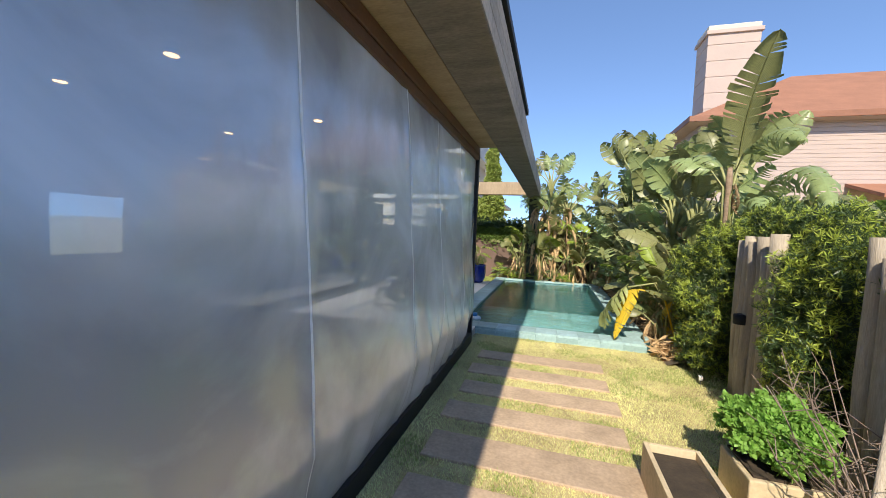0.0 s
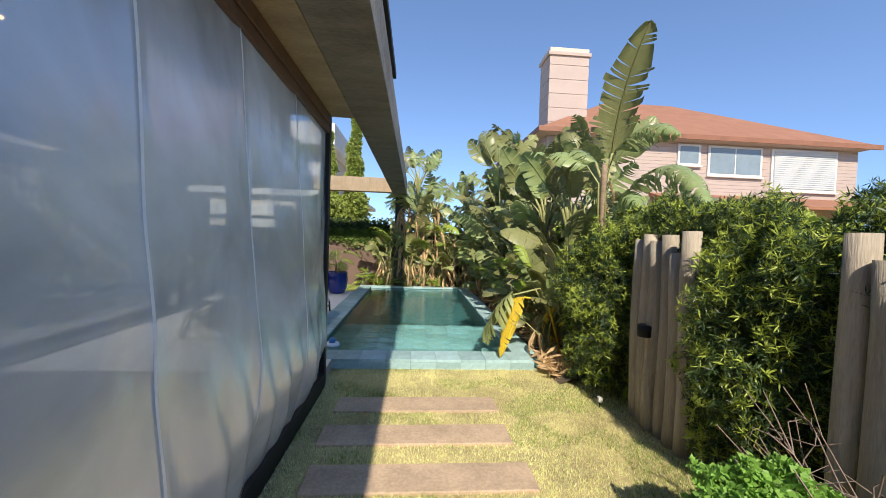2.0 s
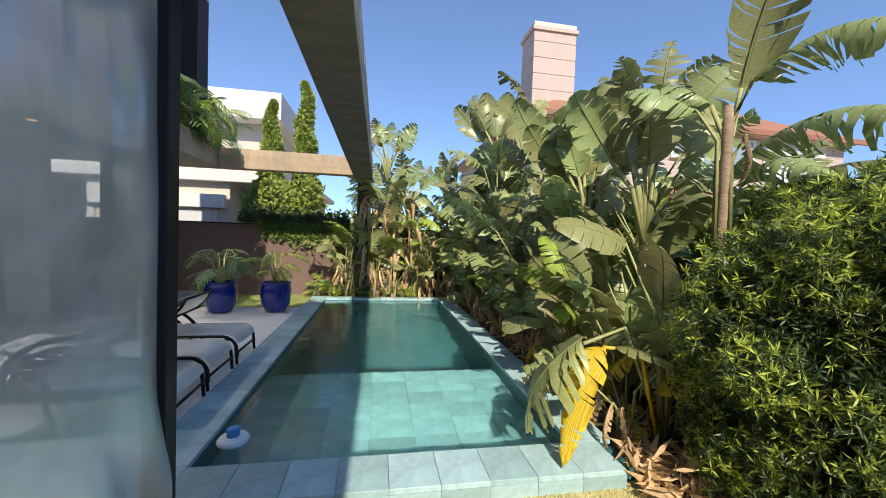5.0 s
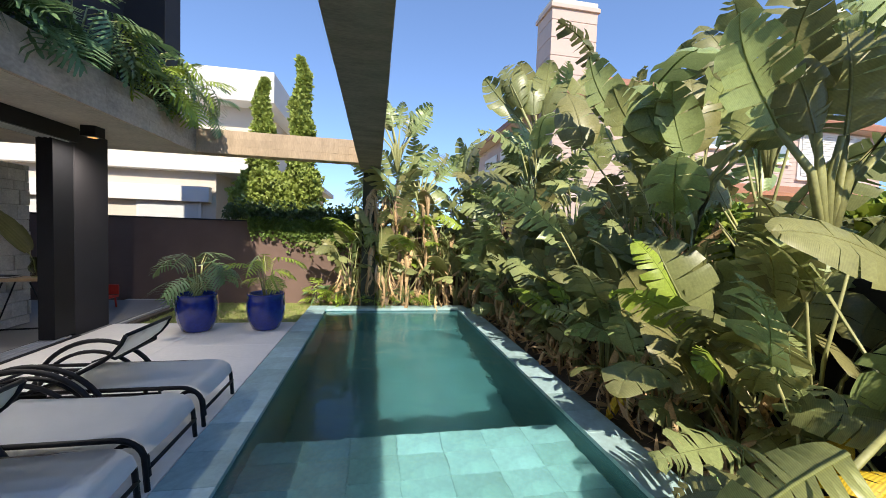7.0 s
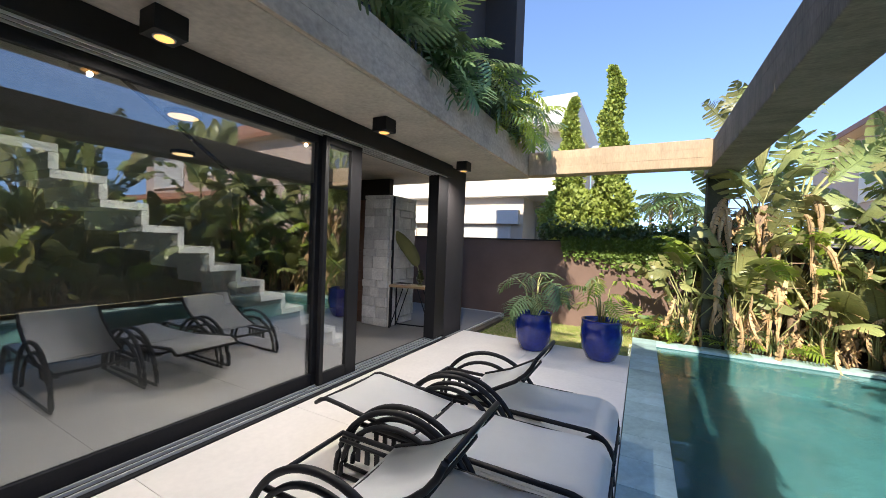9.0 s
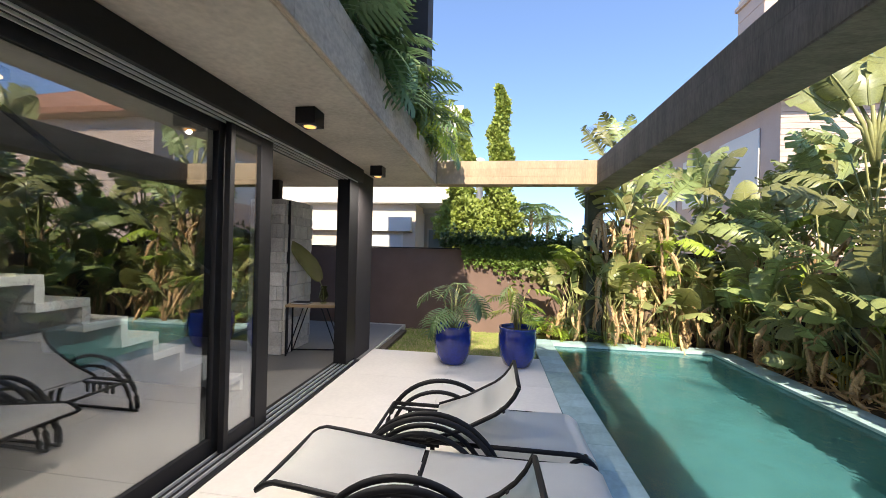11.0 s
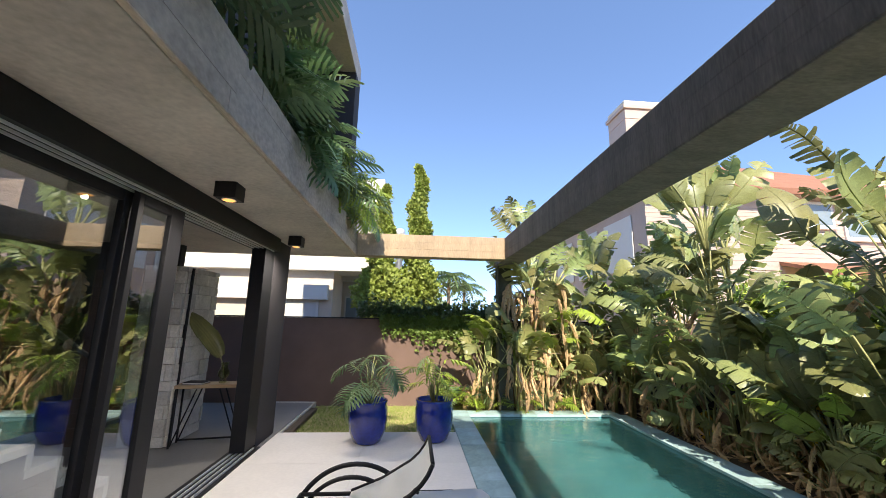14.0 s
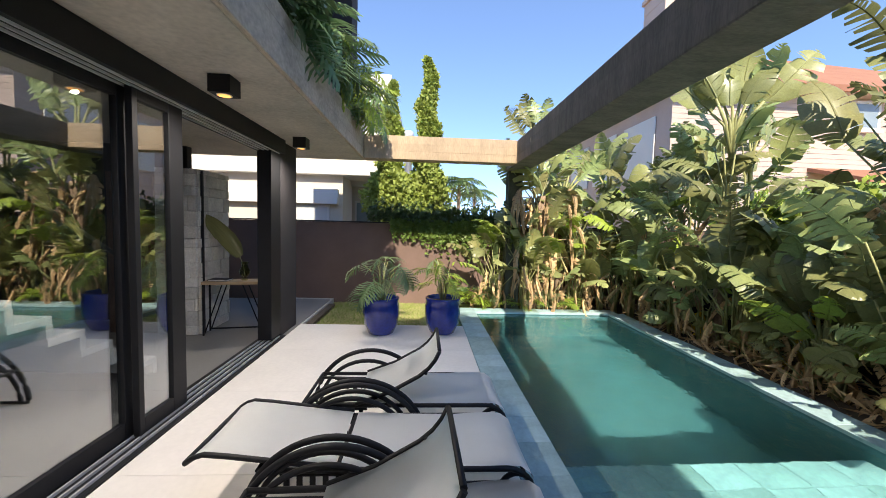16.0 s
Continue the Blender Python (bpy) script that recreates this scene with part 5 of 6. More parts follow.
# upright paddle clumps standing clear of the pool edge
for k, (x, y, z, n, size, facing) in enumerate(((4.2, 9.25, 0.55, 7, 0.95, -0.84), (4.3, 8.45, 0.5, 6, 0.85, -0.7), (4.15, 10.2, 0.6, 6, 0.85, -0.8), (4.35, 7.5, 0.6, 6, 0.8, -0.6), (3.75, 12.85, 0.4, 6, 0.8, -0.3))):
    clump = strelitzia(x, y, 0.9, 2, 330 + k, kinds=BIG[:2], spread=0.4, size=0.6, dry=3, label="clump of upright smooth paddle leaves beside the pool")
    fan_head(clump, z, n, 340 + k, facing, size, reach=0.45, kinds=[BIG[0], BIG[1], PALE[0], TALL[0]], wide=0.75)
# dead leaves hanging from the clump at the pool end
rd = random.Random(77)
dead = thing("dry_strelitzia", "clump of hanging dead tan leaves at the pool end", "plant", at=(2.2, 12.95, GZ))
part("trunk", tube(B(), [(0, 0, -0.05), (0.03, 0, 1.2), (0.0, 0, 2.4)], 0.075, 9, True, 0.7), M["trunk"], dead)
for k in range(13):
    x, z = rd.uniform(-0.75, 1.0), rd.uniform(0.9, 2.5)
    d = rd.uniform(-0.2, 0.2)
    bow(dead, (2.2, 12.95, GZ), M["leafD"], (2.2 + x * 0.8, 12.85, z), (2.2 + x + d * 0.5, 12.68, z + 0.08), (2.2 + x + d, 12.66, z - rd.uniform(0.5, 0.95)), (0.9, -0.3, 0.1), rd.uniform(0.06, 0.13), 0.9, 0.8, 80 + k, None, 18)
    part("stem", tube(B(), [(0, 0, max(0.3, z - 0.5)), (x * 0.4, -0.05, z + 0.1), (x * 0.8, -0.1, z - GZ)], 0.014, 5, True, 0.6), M["trunk"], dead)
# low edge plants
r5 = random.Random(5)
for k in range(8):
    y = 7.1 + 0.70 * k
    strelitzia(4.08 + r5.uniform(-0.06, 0.12), y, r5.uniform(0.6, 1.0), 5, 400 + k, kinds=PALE + BIG[:3], spread=0.5, lean=(-0.05, 0), size=0.48, dry=6, yellow=1 if k in (1, 4, 6) else 0, label="low broad-leaved plant at the pool edge")
# hanging yellow leaf and big pale leaf at the pool corner
yl = thing("fallen_leaf", "pale green torn leaf hanging over the pool corner", "leaf")
shared("blade", HANG, yl, aim((3.36, 6.04, 0.84), 1.0, -0.75, -0.35, 0.85))
bm = B(); tube(bm, [(4.15, 6.25, 0.1), (3.75, 6.15, 0.88), (3.36, 6.04, 0.80)], 0.014, 5); part("stalk", bm, M["stem"], yl)
yb = thing("yellow_leaf", "bright yellow torn leaf hanging by the pool corner", "leaf")
shared("blade", arching_leaf("blade", M["leafY"], (3.50, 6.02, 0.78), (3.32, 5.97, 0.80), (3.20, 5.94, 0.02), (0.75, -0.65, 0.1), 0.14, 0.7, 0.35, 13, 22), yb, Matrix())
bm = B(); tube(bm, [(4.1, 6.15, -0.1), (3.85, 6.1, 0.72), (3.50, 6.02, 0.78)], 0.014, 5); part("stalk", bm, M["leafY"], yb)
yc = thing("yellow_leaf", "broad yellow torn leaf low in the bed", "leaf")
shared("blade", arching_leaf("blade", M["leafY"], (4.62, 6.22, 0.62), (4.35, 6.14, 0.72), (4.0, 6.08, 0.40), (0.25, -0.95, 0.2), 0.19, 0.8, 0.4, 14, 22), yc, Matrix())
bm = B(); tube(bm, [(4.72, 6.3, -0.1), (4.75, 6.26, 0.4), (4.62, 6.22, 0.62)], 0.014, 5); part("stalk", bm, M["stem"], yc)

# beds
bv, bf = [], []
for i in range(41):
    for j in range(9):
        x, y = 3.76 + 1.14 * j / 8, 5.4 + 8.2 * i / 40
        bv.append((x, y, GZ + 0.02 + 0.07 * math.sin(math.pi * min(1, j / 5)) + 0.035 * noise.noise((x * 5, y * 5, 0))))
for i in range(40):
    for j in range(8):
        a = i * 9 + j
        bf.append((a, a + 1, a + 10, a + 9))
bed = tagged(new("planting_bed", raw("planting_bed", bv, bf, M["soil_dark"], True)), "dark soil bed with leaf litter under the plants", "soil", kind=STRUCT)
bv, bf = [], []
for i in range(31):
    for j in range(6):
        x, y = 0.9 + 2.9 * i / 30, 12.78 + 0.86 * j / 5
        bv.append((x, y, GZ + 0.02 + 0.06 * math.sin(math.pi * j / 5) + 0.03 * noise.noise((x * 5, y * 5, 2))))
for i in range(30):
    for j in range(5):
        a = i * 6 + j
        bf.append((a, a + 6, a + 7, a + 1))
tagged(new("planting_bed", raw("planting_bed", bv, bf, M["soil_dark"], True)), "dark soil bed at the foot of the garden wall", "soil", kind=STRUCT)

def litter(name, n, x0, x1, y0, y1, z, L, material, label, seed, up=0.25):
    r = np.random.RandomState(seed)
    v = np.empty((n, 4, 3)); c = np.c_[r.uniform(x0, x1, n), r.uniform(y0, y1, n), z + r.uniform(0, up, n)]
    d = r.normal(0, 1, (n, 3)); d[:, 2] *= 0.5; d /= np.linalg.norm(d, axis=1)[:, None]
    s = np.cross(d, r.normal(0, 1, (n, 3))); s /= np.linalg.norm(s, axis=1)[:, None]
    l = L * r.uniform(0.5, 1.4, n)[:, None]
    v[:, 0] = c - d * l; v[:, 1] = c + s * l * 0.18; v[:, 2] = c + d * l; v[:, 3] = c - s * l * 0.18
    return tagged(new(name, raw(name, v.reshape(-1, 3).tolist(), np.arange(4 * n).reshape(n, 4).tolist(), material)), label, "plant debris", kind="stuff")
litter("leaf_litter", 700, 3.75, 4.6, 5.6, 12.8, GZ + 0.05, 0.11, M["leafD"], "dry brown leaf litter under the plants", 11)
litter("dry_straw", 260, 3.68, 4.15, 5.55, 6.1, GZ + 0.02, 0.10, M["leafD"], "pile of dry straw-coloured leaves by the pool corner", 12, 0.15)

def tufts(name, pts, L, per, material, label, category, seed, wide=0.12, up=0.3, parent=None):
    """Many small pointed leaves round given places, one mesh."""
    r = np.random.RandomState(seed)
    p = np.repeat(np.asarray(pts, float), per, axis=0)
    n = len(p)
    d = r.normal(0, 1, (n, 3)); d[:, 2] += up; d /= np.linalg.norm(d, axis=1)[:, None]
    s = np.cross(d, r.normal(0, 1, (n, 3))); s /= np.linalg.norm(s, axis=1)[:, None]
    l = (L * r.uniform(0.6, 1.3, n))[:, None]
    v = np.empty((n, 4, 3))
    v[:, 0] = p; v[:, 1] = p + d * l * 0.5 + s * l * wide; v[:, 2] = p + d * l; v[:, 3] = p + d * l * 0.5 - s * l * wide
    ob = new(name, raw(name, v.reshape(-1, 3).tolist(), np.arange(4 * n).reshape(n, 4).tolist(), material))
    if parent:
        ob.parent = parent
        return ob
    return tagged(ob, label, category, kind="stuff")

def blob_points(c, rad, n, seed, shell=0.55):
    r = np.random.RandomState(seed)
    d = r.normal(0, 1, (n, 3)); d /= np.linalg.norm(d, axis=1)[:, None]
    k = (shell + (1 - shell) * r.rand(n) ** 0.5)[:, None]
    w = np.array([0.75 + 0.5 * (noise.noise((float(a[0]) * 2.2 + seed, float(a[1]) * 2.2, float(a[2]) * 2.2)) + 0.5) for a in d])[:, None]
    return np.asarray(c) + d * k * w * np.asarray(rad)

def shrub(name, c, rad, n, seed, L, per, mats, label, stems=True, base=GZ, wide=0.12, frac=0.24):
    g = thing(name, label, "shrub", at=(c[0], c[1], base))
    off = np.array([c[0], c[1], base])
    pts = blob_points(c, rad, n, seed) - off
    pts = pts[pts[:, 2] > 0.03]
    r = np.random.RandomState(seed + 1)
    new_tip = (r.rand(len(pts)) < frac) & (np.linalg.norm((pts + off - np.asarray(c)) / np.asarray(rad), axis=1) > 0.72)
    tufts("foliage", pts[~new_tip], L, per, mats[0], "", "", seed + 2, wide, parent=g)
    if new_tip.any():
        tufts("new_growth", pts[new_tip], L * 1.1, per, mats[1], "", "", seed + 3, wide, parent=g)
    if stems:
        for k in range(6):
            a = k * 1.05
            bm = B()
            tube(bm, [(0.04 * math.cos(a), 0.04 * math.sin(a), -0.03), (0.35 * rad[0] * math.cos(a), 0.35 * rad[1] * math.sin(a), (c[2] - base) * 0.7), (0.55 * rad[0] * math.cos(a), 0.55 * rad[1] * math.sin(a), c[2] - base + 0.3 * rad[2])], 0.018, 5, True, 0.4)
            part("branch", bm, M["twig"], g)
    return g
HM = (M["hedge"], M["hedge_new"])
for k, (c, rad, n) in enumerate((((4.25, 5.45, 0.75), (0.42, 0.62, 0.95), 2600), ((4.35, 3.6, 0.8), (0.38, 0.5, 0.9), 2400), ((4.5, 4.4, 1.55), (0.3, 0.9, 0.35), 1500),
                               ((4.6, 2.6, 1.45), (0.35, 0.8, 0.45), 1800), ((4.55, 1.4, 1.1), (0.4, 0.9, 0.9), 1800), ((4.9, 5.6, 1.5), (0.4, 0.8, 0.5), 1500))):
    shrub("podocarpus_bush", c, rad, int(n * 2.4), 500 + 7 * k, 0.050, 12, HM, "dense dark podocarpus bush with lime-green new tips", wide=0.075, frac=0.36)
for k, (c, rad) in enumerate((((6.4, 11.0, 1.4), (0.8, 2.6, 0.8)), ((6.5, 7.0, 1.4), (0.8, 2.2, 0.7)), ((9.5, 13.5, 1.8), (2.5, 1.0, 0.9)), ((24.0, 14.0, 3.0), (5.0, 1.5, 1.6)))):
    shrub("garden_hedge", c, rad, 2200, 560 + 5 * k, 0.14, 7, (M["ivy"], M["hedge_new"]), "loose light-green hedge beyond the boundary wall", wide=0.3, frac=0.4)

# log fence
def log(x, y, h, rad, seed):
    r = random.Random(seed)
    g = B()
    n = 12
    rings = []
    for k in range(7):
        z = GZ - 0.1 + (h - GZ + 0.1) * k / 6
        rings.append([g.verts.new((x + rad * (1 + 0.06 * r.uniform(-1, 1)) * math.cos(6.283 * j / n) + 0.01 * math.sin(k + seed), y + rad * (1 + 0.06 * r.uniform(-1, 1)) * math.sin(6.283 * j / n), z)) for j in range(n)])
    for q, w in zip(rings, rings[1:]):
        for j in range(n):
            g.faces.new((q[j], q[(j + 1) % n], w[(j + 1) % n], w[j])).smooth = True
    g.faces.new(rings[0][::-1]); g.faces.new(rings[-1])
    return g
def log_fence(ys, seed):
    g = thing("log_fence", "row of weathered upright timber logs", "fence", "log fence screens")
    r = random.Random(seed)
    for k, y in enumerate(ys):
        part("log", log(4.2 + r.uniform(-0.02, 0.02), y, 1.5 + r.uniform(-0.09, 0.12), 0.066, seed + k), M["log"], g)
    return g
log_fence([4.70 - 0.131 * k for k in range(6)], 20)
log_fence([2.97 - 0.14 * k for k in range(9)], 40)
wl = thing("wall_lamp", "small black outdoor lamp fixed to the logs", "lamp", at=(4.115, 4.45, 0.75))
bm = B(); lathe(bm, [(0.055, -0.05), (0.06, -0.045), (0.06, 0.045), (0.05, 0.055)], 0, 0, 20); part("housing", bm, M["black"], wl)
bm = B(); box(bm, 0.0, 0.04, -0.02, 0.02, -0.02, 0.02); part("bracket", bm, M["black"], wl)
sl = thing("garden_spike_light", "tiny white garden light at the lawn edge", "lamp", at=(3.95, 4.85, GZ))
bm = B(); box(bm, -0.02, 0.02, -0.02, 0.02, 0.06, 0.11, 0.004); part("head", bm, M["white"], sl)
bm = B(); tube(bm, [(0, 0, -0.05), (0, 0, 0.06)], 0.006, 6); part("spike", bm, M["black"], sl)

# trough, herb, twigs
tr = thing("planter_trough", "pale concrete trough planter with bare soil", "planter", at=(3.07, 2.35, GZ))
for q in ((-0.17, -0.14, -0.5, 0.42), (0.14, 0.17, -0.5, 0.42), (-0.139, 0.139, -0.5, -0.47), (-0.139, 0.139, 0.39, 0.42)):
    bm = B(); box(bm, *q, 0, 0.27, 0.004); part("side", bm, M["tan"], tr)
bm = B(); box(bm, -0.139, 0.139, -0.469, 0.389, 0.0, 0.22); part("soil", bm, M["soil"], tr)
tp = thing("plant_pot", "square pale concrete pot under a leafy herb", "pot", at=(3.62, 2.75, GZ))
bm = B(); box(bm, -0.2, 0.2, -0.2, 0.2, 0, 0.26, 0.01); part("body", bm, M["tan"], tp)
bm = B(); box(bm, -0.17, 0.17, -0.17, 0.17, 0.261, 0.275); part("soil", bm, M["soil"], tp)
shrub("herb_bush", (3.66, 2.8, 0.34), (0.27, 0.27, 0.2), 2400, 610, 0.034, 7, (M["parsley"], M["parsley"]), "bright green leafy herb bush in a pot", base=0.155, wide=0.35)
tw = thing("dry_shrub", "bare grey twiggy dry shrub", "shrub", at=(3.98, 2.45, GZ))
r6 = random.Random(6)
for k in range(64):
    bm = B()
    a, h = r6.uniform(0, 6.28), r6.uniform(0.35, 0.95)
    p = [(0, 0, 0)]
    for j in range(1, 6):
        p.append((p[-1][0] + 0.10 * math.cos(a) + r6.uniform(-0.07, 0.07), p[-1][1] + 0.12 * math.sin(a) + r6.uniform(-0.07, 0.07), h * j / 5 + r6.uniform(-0.04, 0.04)))
    tube(bm, p, 0.007, 4, False, 0.35)
    for j in (2, 3, 4):
        for _ in range(2):
            q = p[j]
            b1 = (q[0] + r6.uniform(-0.12, 0.12), q[1] + r6.uniform(-0.12, 0.12), q[2] + r6.uniform(-0.03, 0.10))
            b2 = (b1[0] + r6.uniform(-0.10, 0.10), b1[1] + r6.uniform(-0.10, 0.10), b1[2] + r6.uniform(-0.06, 0.08))
            tube(bm, [q, b1, b2], 0.004, 3, False, 0.4)
    part("twig", bm, M["twig"], tw)

sk = thing("garden_stake", "weathered wooden stake leaning by the dry shrub", "stake", at=(3.56, 2.0, GZ))
part("shaft", tube(B(), [(0, 0, -0.05), (0.10, 0.07, 0.4), (0.19, 0.16, 0.88)], 0.022, 8, True, 0.85), M["log"], sk)
# blue pots
def pot(x, y, seed, kinds, n, reach, label):
    g = thing("blue_pot", "round cobalt-blue glazed ceramic pot", "pot", "blue pots on the terrace", at=(x, y, 0))
    bm = B(); lathe(bm, [(0.16, 0.0), (0.19, 0.02), (0.245, 0.15), (0.27, 0.3), (0.268, 0.42), (0.255, 0.5), (0.265, 0.52), (0.265, 0.545), (0.24, 0.55), (0.228, 0.52), (0.23, 0.46)], 0, 0, 44); part("body", bm, M["pot"], g)
    bm = B(); lathe(bm, [(0.228, 0.46), (0.225, 0.475)], 0, 0, 32); part("soil", bm, M["soil"], g)
    p = thing("philodendron", label, "plant", "potted plants", at=(x, y, 0.475))
    r = random.Random(seed)
    for k in range(n):
        a = 2.4 * k + seed
        o, h = reach * r.uniform(0.25, 0.9), r.uniform(0.2, 0.66)
        tip = Vector((o * math.cos(a), o * math.sin(a), h))
        part("stem", tube(B(), [(0.03 * math.cos(a), 0.03 * math.sin(a), 0), (tip.x * 0.5, tip.y * 0.5, h * 0.8), tip], 0.009, 5, True, 0.6), M["stem"], p)
        shared("leaf", r.choice(kinds), p, aim(tip, a - math.pi / 2, r.uniform(-0.9, 0.35), r.uniform(-0.5, 0.5), r.uniform(0.28, 0.46)))
pot(-0.80, 11.0, 1, PHI, 13, 0.42, "spreading philodendron with deeply cut leaves")
pot(0.12, 11.07, 2, PHL + PHI[:1], 9, 0.28, "young light-green philodendron with cut leaves")

# planter on the canopy edge
for k in range(11):
    y = 6.4 + 0.56 * k
    p = thing("trailing_philodendron", "philodendron with cut leaves trailing over the canopy edge", "plant", "plants on the canopy", at=(-1.52 if k < 8 else -1.36, y, 3.121))
    r = random.Random(700 + k)
    for j in range(13):
        a = r.uniform(-1.5, 1.5)
        o, h = r.uniform(0.05, 0.27 if k < 6 else 0.4), r.uniform(0.2, 0.85)
        tip = Vector((o * math.cos(a), 1.6 * o * math.sin(a), h))
        part("stem", tube(B(), [(0, 0, -0.003), (tip.x * 0.5, tip.y * 0.5, h * 0.85 + 0.05), tip], 0.01, 5, True, 0.6), M["stem"], p)
        shared("leaf", r.choice(PHL if (k > 6 and j % 2) else PHI), p, aim(tip, a - math.pi / 2, r.uniform(-0.7, 0.6) if k < 6 else r.uniform(-1.1, 0.4), r.uniform(-0.6, 0.6), r.uniform(0.34, 0.52)))
pm = B(); box(pm, -1.84, -1.305, 5.6, 11.19, 3.1205, 3.17); solid("planter_soil", pm, M["soil"], "soil strip of the canopy planter", "soil", kind=STRUCT)

for k, (x, y) in enumerate(((0.95, 13.1), (1.3, 12.95), (0.6, 13.35), (1.9, 12.95), (2.6, 12.9))):
    p = thing("fern", "small bright feathery plant at the pool edge", "plant", "ferny plants at the pool end", at=(x, y, GZ))
    r = random.Random(760 + k)
    for j in range(12):
        a = 2.4 * j + k
        h = r.uniform(0.15, 0.45)
        tip = Vector((0.14 * math.cos(a), 0.14 * math.sin(a), h))
        part("stem", tube(B(), [(0, 0, -0.02), (tip.x * 0.4, tip.y * 0.4, h * 0.7), tip], 0.006, 5, True, 0.6), M["stem"], p)
        shared("leaf", r.choice(PHL + PHI[:1]), p, aim(tip, a - math.pi / 2, r.uniform(0.0, 0.9), r.uniform(-0.3, 0.3), r.uniform(0.25, 0.42)))

# vase leaf
lf = thing("cut_leaf", "single green strelitzia leaf standing in the vase", "plant", at=(-2.78, 10.98, 0.80))
shared("blade", arching_leaf("blade", M["leafA"], (-0.05, -0.03, 0.30), (-0.28, -0.02, 0.66), (-0.58, -0.02, 0.90), (0.74, 0.30, 0.60), 0.13, 0.0, 0.25, 91, 20), lf, Matrix())
bm = B(); tube(bm, [(0.0, 0, 0.02), (-0.01, -0.01, 0.18), (-0.05, -0.03, 0.30)], 0.006, 6); part("stalk", bm, M["stem"], lf)
rc = thing("toy_chair", "low red plastic chair on the path", "chair", at=(-3.0, 12.6, -0.02))
bm = B(); box(bm, -0.16, 0.16, -0.15, 0.15, 0.2, 0.23, 0.01); part("seat", bm, M["red"], rc)
for sx in (-0.13, 0.13):
    for sy in (-0.12, 0.12):
        bm = B(); tube(bm, [(sx, sy, 0), (sx * 0.9, sy * 0.9, 0.2)], 0.014, 6); part("leg", bm, M["red"], rc)
bm = B(); box(bm, -0.16, 0.16, 0.13, 0.155, 0.24, 0.42, 0.008); part("backrest", bm, M["red"], rc)

# pool float
fl = thing("pool_float", "white and blue floating chlorine dispenser", "pool float", at=(0.97, 6.62, WZ))
bm = B(); lathe(bm, [(0.06, -0.03), (0.1, -0.02), (0.11, 0.01), (0.09, 0.035), (0.05, 0.04)], 0, 0, 24); part("ring", bm, M["float"], fl)
bm = B(); lathe(bm, [(0.045, 0.0405), (0.045, 0.09), (0.03, 0.1)], 0, 0, 20); part("cap", bm, M["floatblue"], fl)

# junipers, ivy
def juniper(x, y, h, rad, seed, base_r):
    g = thing("juniper", "clipped spiral juniper with twisted pointed top", "tree", "junipers behind the wall", at=(x, y, GZ))
    bm = B(); tube(bm, [(0, 0, -0.05), (0.03, 0, h * 0.5), (0, 0, h * 0.95)], 0.07, 7, True, 0.2); part("trunk", bm, M["trunk"], g)
    r = np.random.RandomState(seed)
    n = 5200
    t = r.rand(n) ** 1.2
    z = 0.9 + (h - 0.9) * t
    prof = np.where(z < 3.0, base_r * (0.85 + 0.15 * np.sin(3.5 * z)), rad * (1 - (z - 3.0) / max(0.1, h - 3.0)) ** 0.75 * (0.85 + 0.35 * np.abs(np.sin(5 * z + seed))) + 0.04)
    a = r.uniform(0, 6.283, n)
    k = prof * (0.6 + 0.5 * r.rand(n)) * (0.85 + 0.25 * np.sin(3 * a + 4 * z))
    pts = np.c_[k * np.cos(a) + 0.06 * np.sin(5 * z), k * np.sin(a), z]
    tufts("foliage", pts, 0.10, 7, M["cyp"], "", "", seed, 0.3, 0.8, parent=g)
juniper(-0.16, 15.0, 5.85, 0.31, 31, 0.62)
juniper(-1.08, 15.05, 5.25, 0.27, 32, 0.62)
r7 = np.random.RandomState(9)
n = 2600
x = r7.uniform(-0.9, 1.9, n)
z = 1.72 - np.abs(r7.normal(0, 0.22, n)) * (0.6 + 0.8 * np.clip((x + 0.9) / 2, 0, 1))
tufts("ivy", np.c_[x, 13.58 - 0.08 * r7.rand(n), z], 0.06, 5, M["ivy"], "ivy hanging over the garden wall", "plant", 91, 0.4)
n = 1500
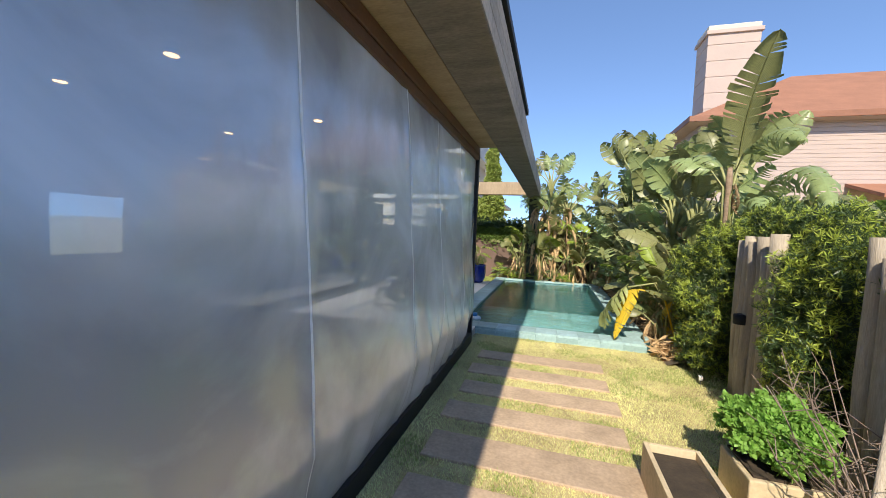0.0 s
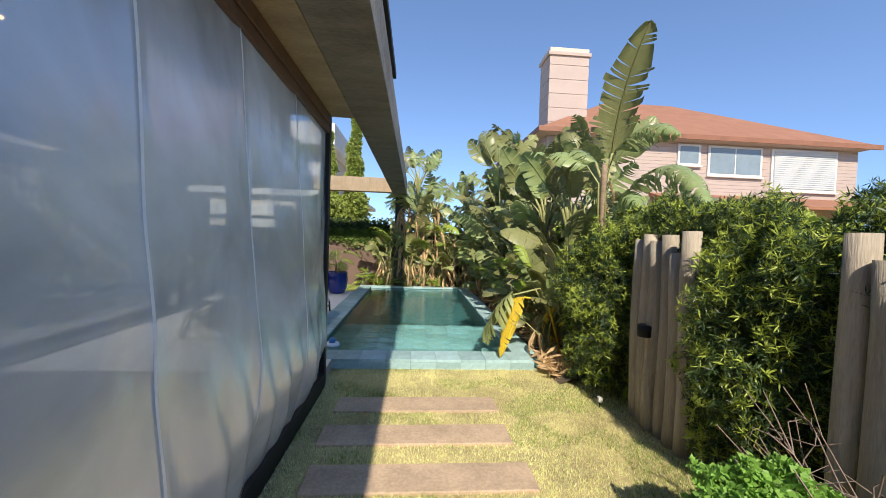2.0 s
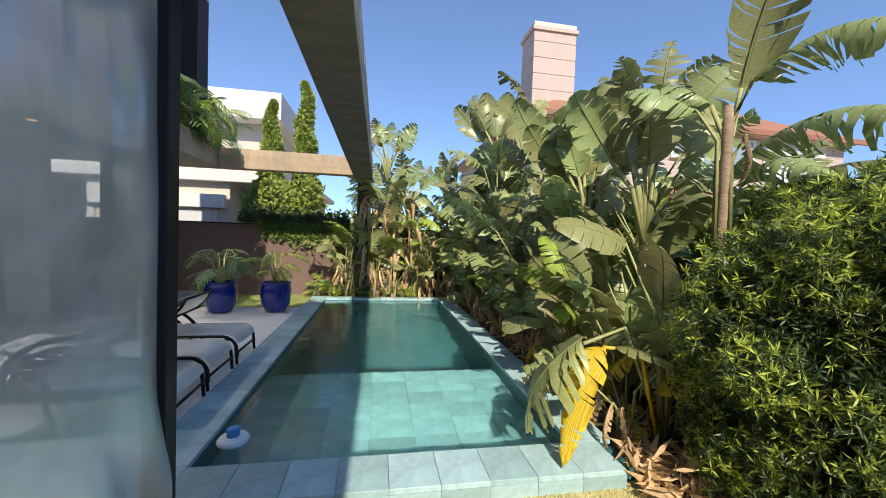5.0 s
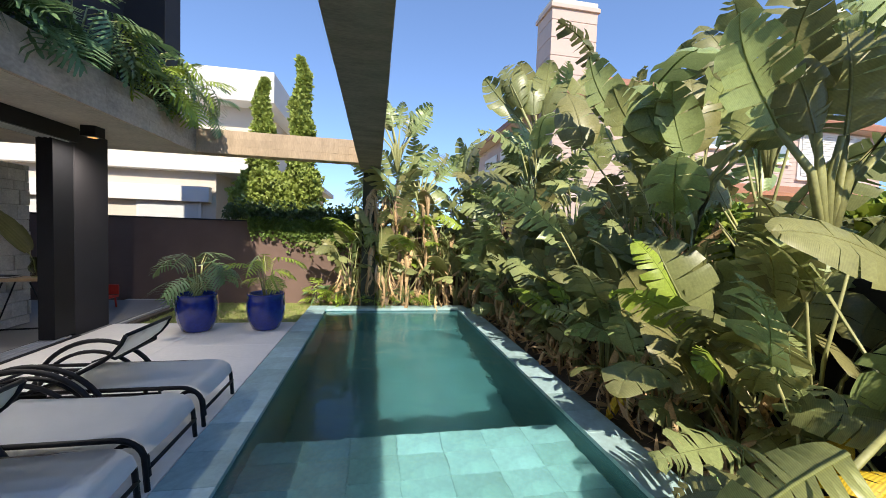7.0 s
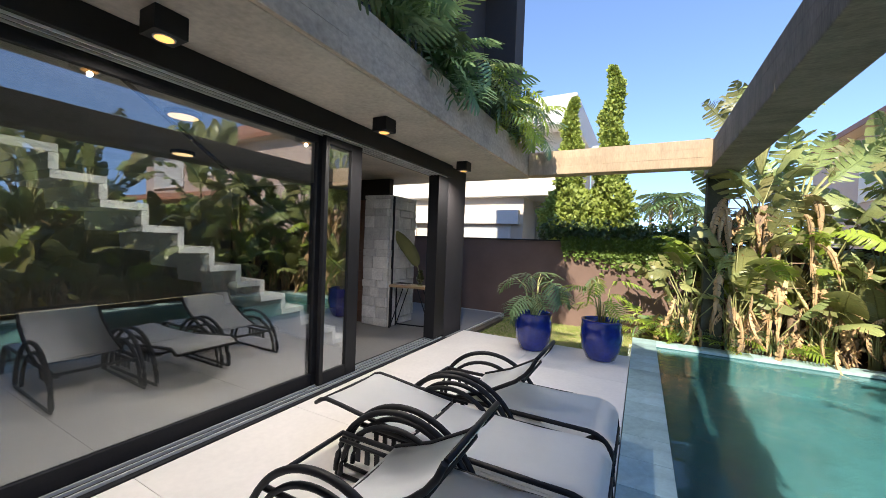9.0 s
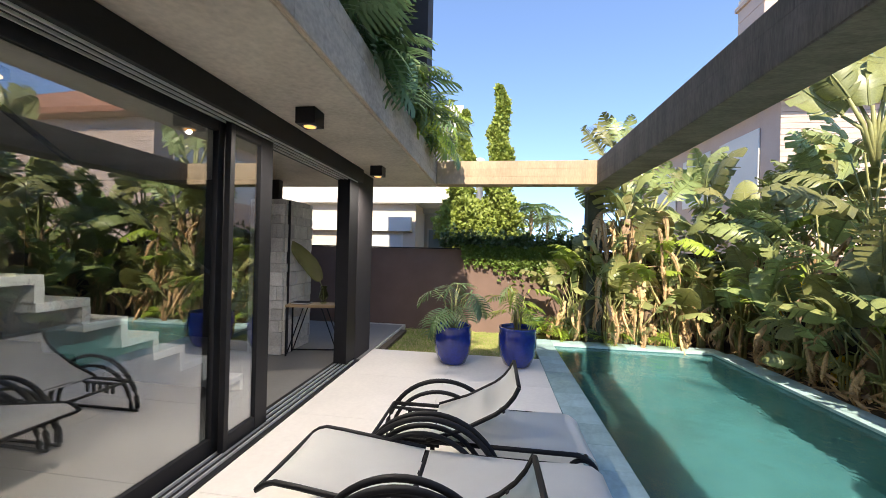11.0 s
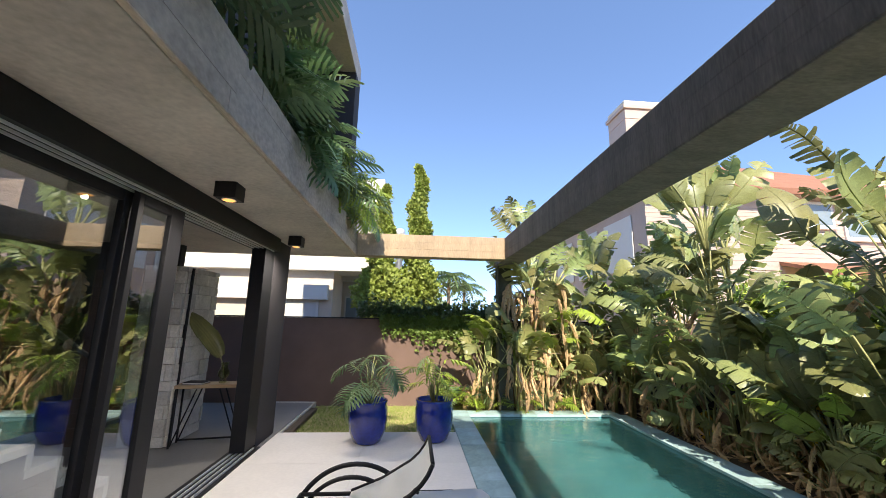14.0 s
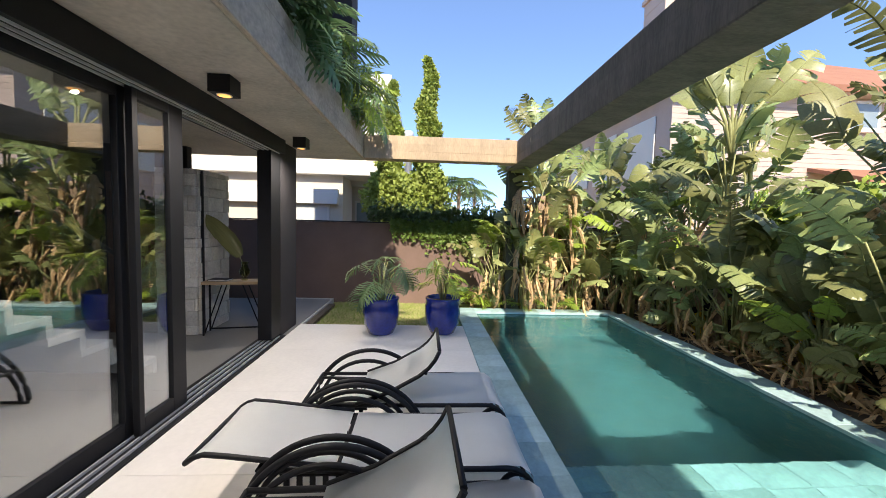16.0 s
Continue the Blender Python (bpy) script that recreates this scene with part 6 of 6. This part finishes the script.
tufts("ivy", np.c_[r7.uniform(-1.4, 2.5, n), 13.75 + r7.normal(0, 0.18, n), 1.72 + np.abs(r7.normal(0, 0.14, n))], 0.07, 6, M["hedge"], "dark creeper on top of the garden wall", "plant", 92, 0.4)
# far palms and trees beyond
for k, (x, y, h) in enumerate(((1.6, 26, 4.2), (3.0, 30, 4.0), (0.9, 34, 4.6))):
    g = thing("palm", "small distant palm with feathery crown", "tree", "distant palms", at=(x, y, GZ))
    bm = B(); tube(bm, [(0, 0, -0.05), (0.1, 0, h)], 0.12, 8, True, 0.7); part("trunk", bm, M["trunk"], g)
    for j in range(14):
        shared("frond", PHI[j % 4], g, aim((0.1, 0, h), 0.45 * j * 2.4, 0.5 - 0.06 * j, 0, 1.5))

# ---------- small pieces of floors and pool ----------
for j in range(18):
    y = 5.89 + j * 0.3833
    if y + 0.3833 <= 12.81:
        tile(pool, 0.485, 0.83, y, y + 0.3833, -0.034, 0.0, M["stone_green"])
for j in range(9):
    tile(pool, 0.83 + j * 0.3111, 0.83 + (j + 1) * 0.3111, 5.89, 6.25, -0.034, 0.0, M["stone_green"])
    tile(pool, 0.83 + j * 0.3111, 0.83 + (j + 1) * 0.3111, 5.885, 5.91, -0.2, -0.036, M["stone_green"])
for j in range(17):
    tile(pool, 3.43, 3.75, 6.25 + j * 0.3647, 6.25 + (j + 1) * 0.3647, -0.034, 0.0, M["stone_green"])
for j in range(9):
    tile(pool, 0.83 + j * 0.3111, 0.83 + (j + 1) * 0.3111, 12.45, 12.78, -0.034, 0.0, M["stone_green"])
for i in range(7):
    for j in range(7):
        dx, dy = (WX1 - WX0) / 7, (8.2 - WY0) / 7
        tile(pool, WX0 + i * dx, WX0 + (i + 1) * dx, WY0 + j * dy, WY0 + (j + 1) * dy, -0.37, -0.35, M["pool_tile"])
cx = [-2.13, -0.82, 0.48]
for i in range(2):
    for j in range(5):
        tile(slab, cx[i], cx[i + 1], 5.44 + j * 1.2, 5.44 + (j + 1) * 1.2, -0.0138, 0.0, M["tile"])
tile(slab, 0.485, 1.12, 5.44, 5.885, -0.0138, 0.0, M["tile"])
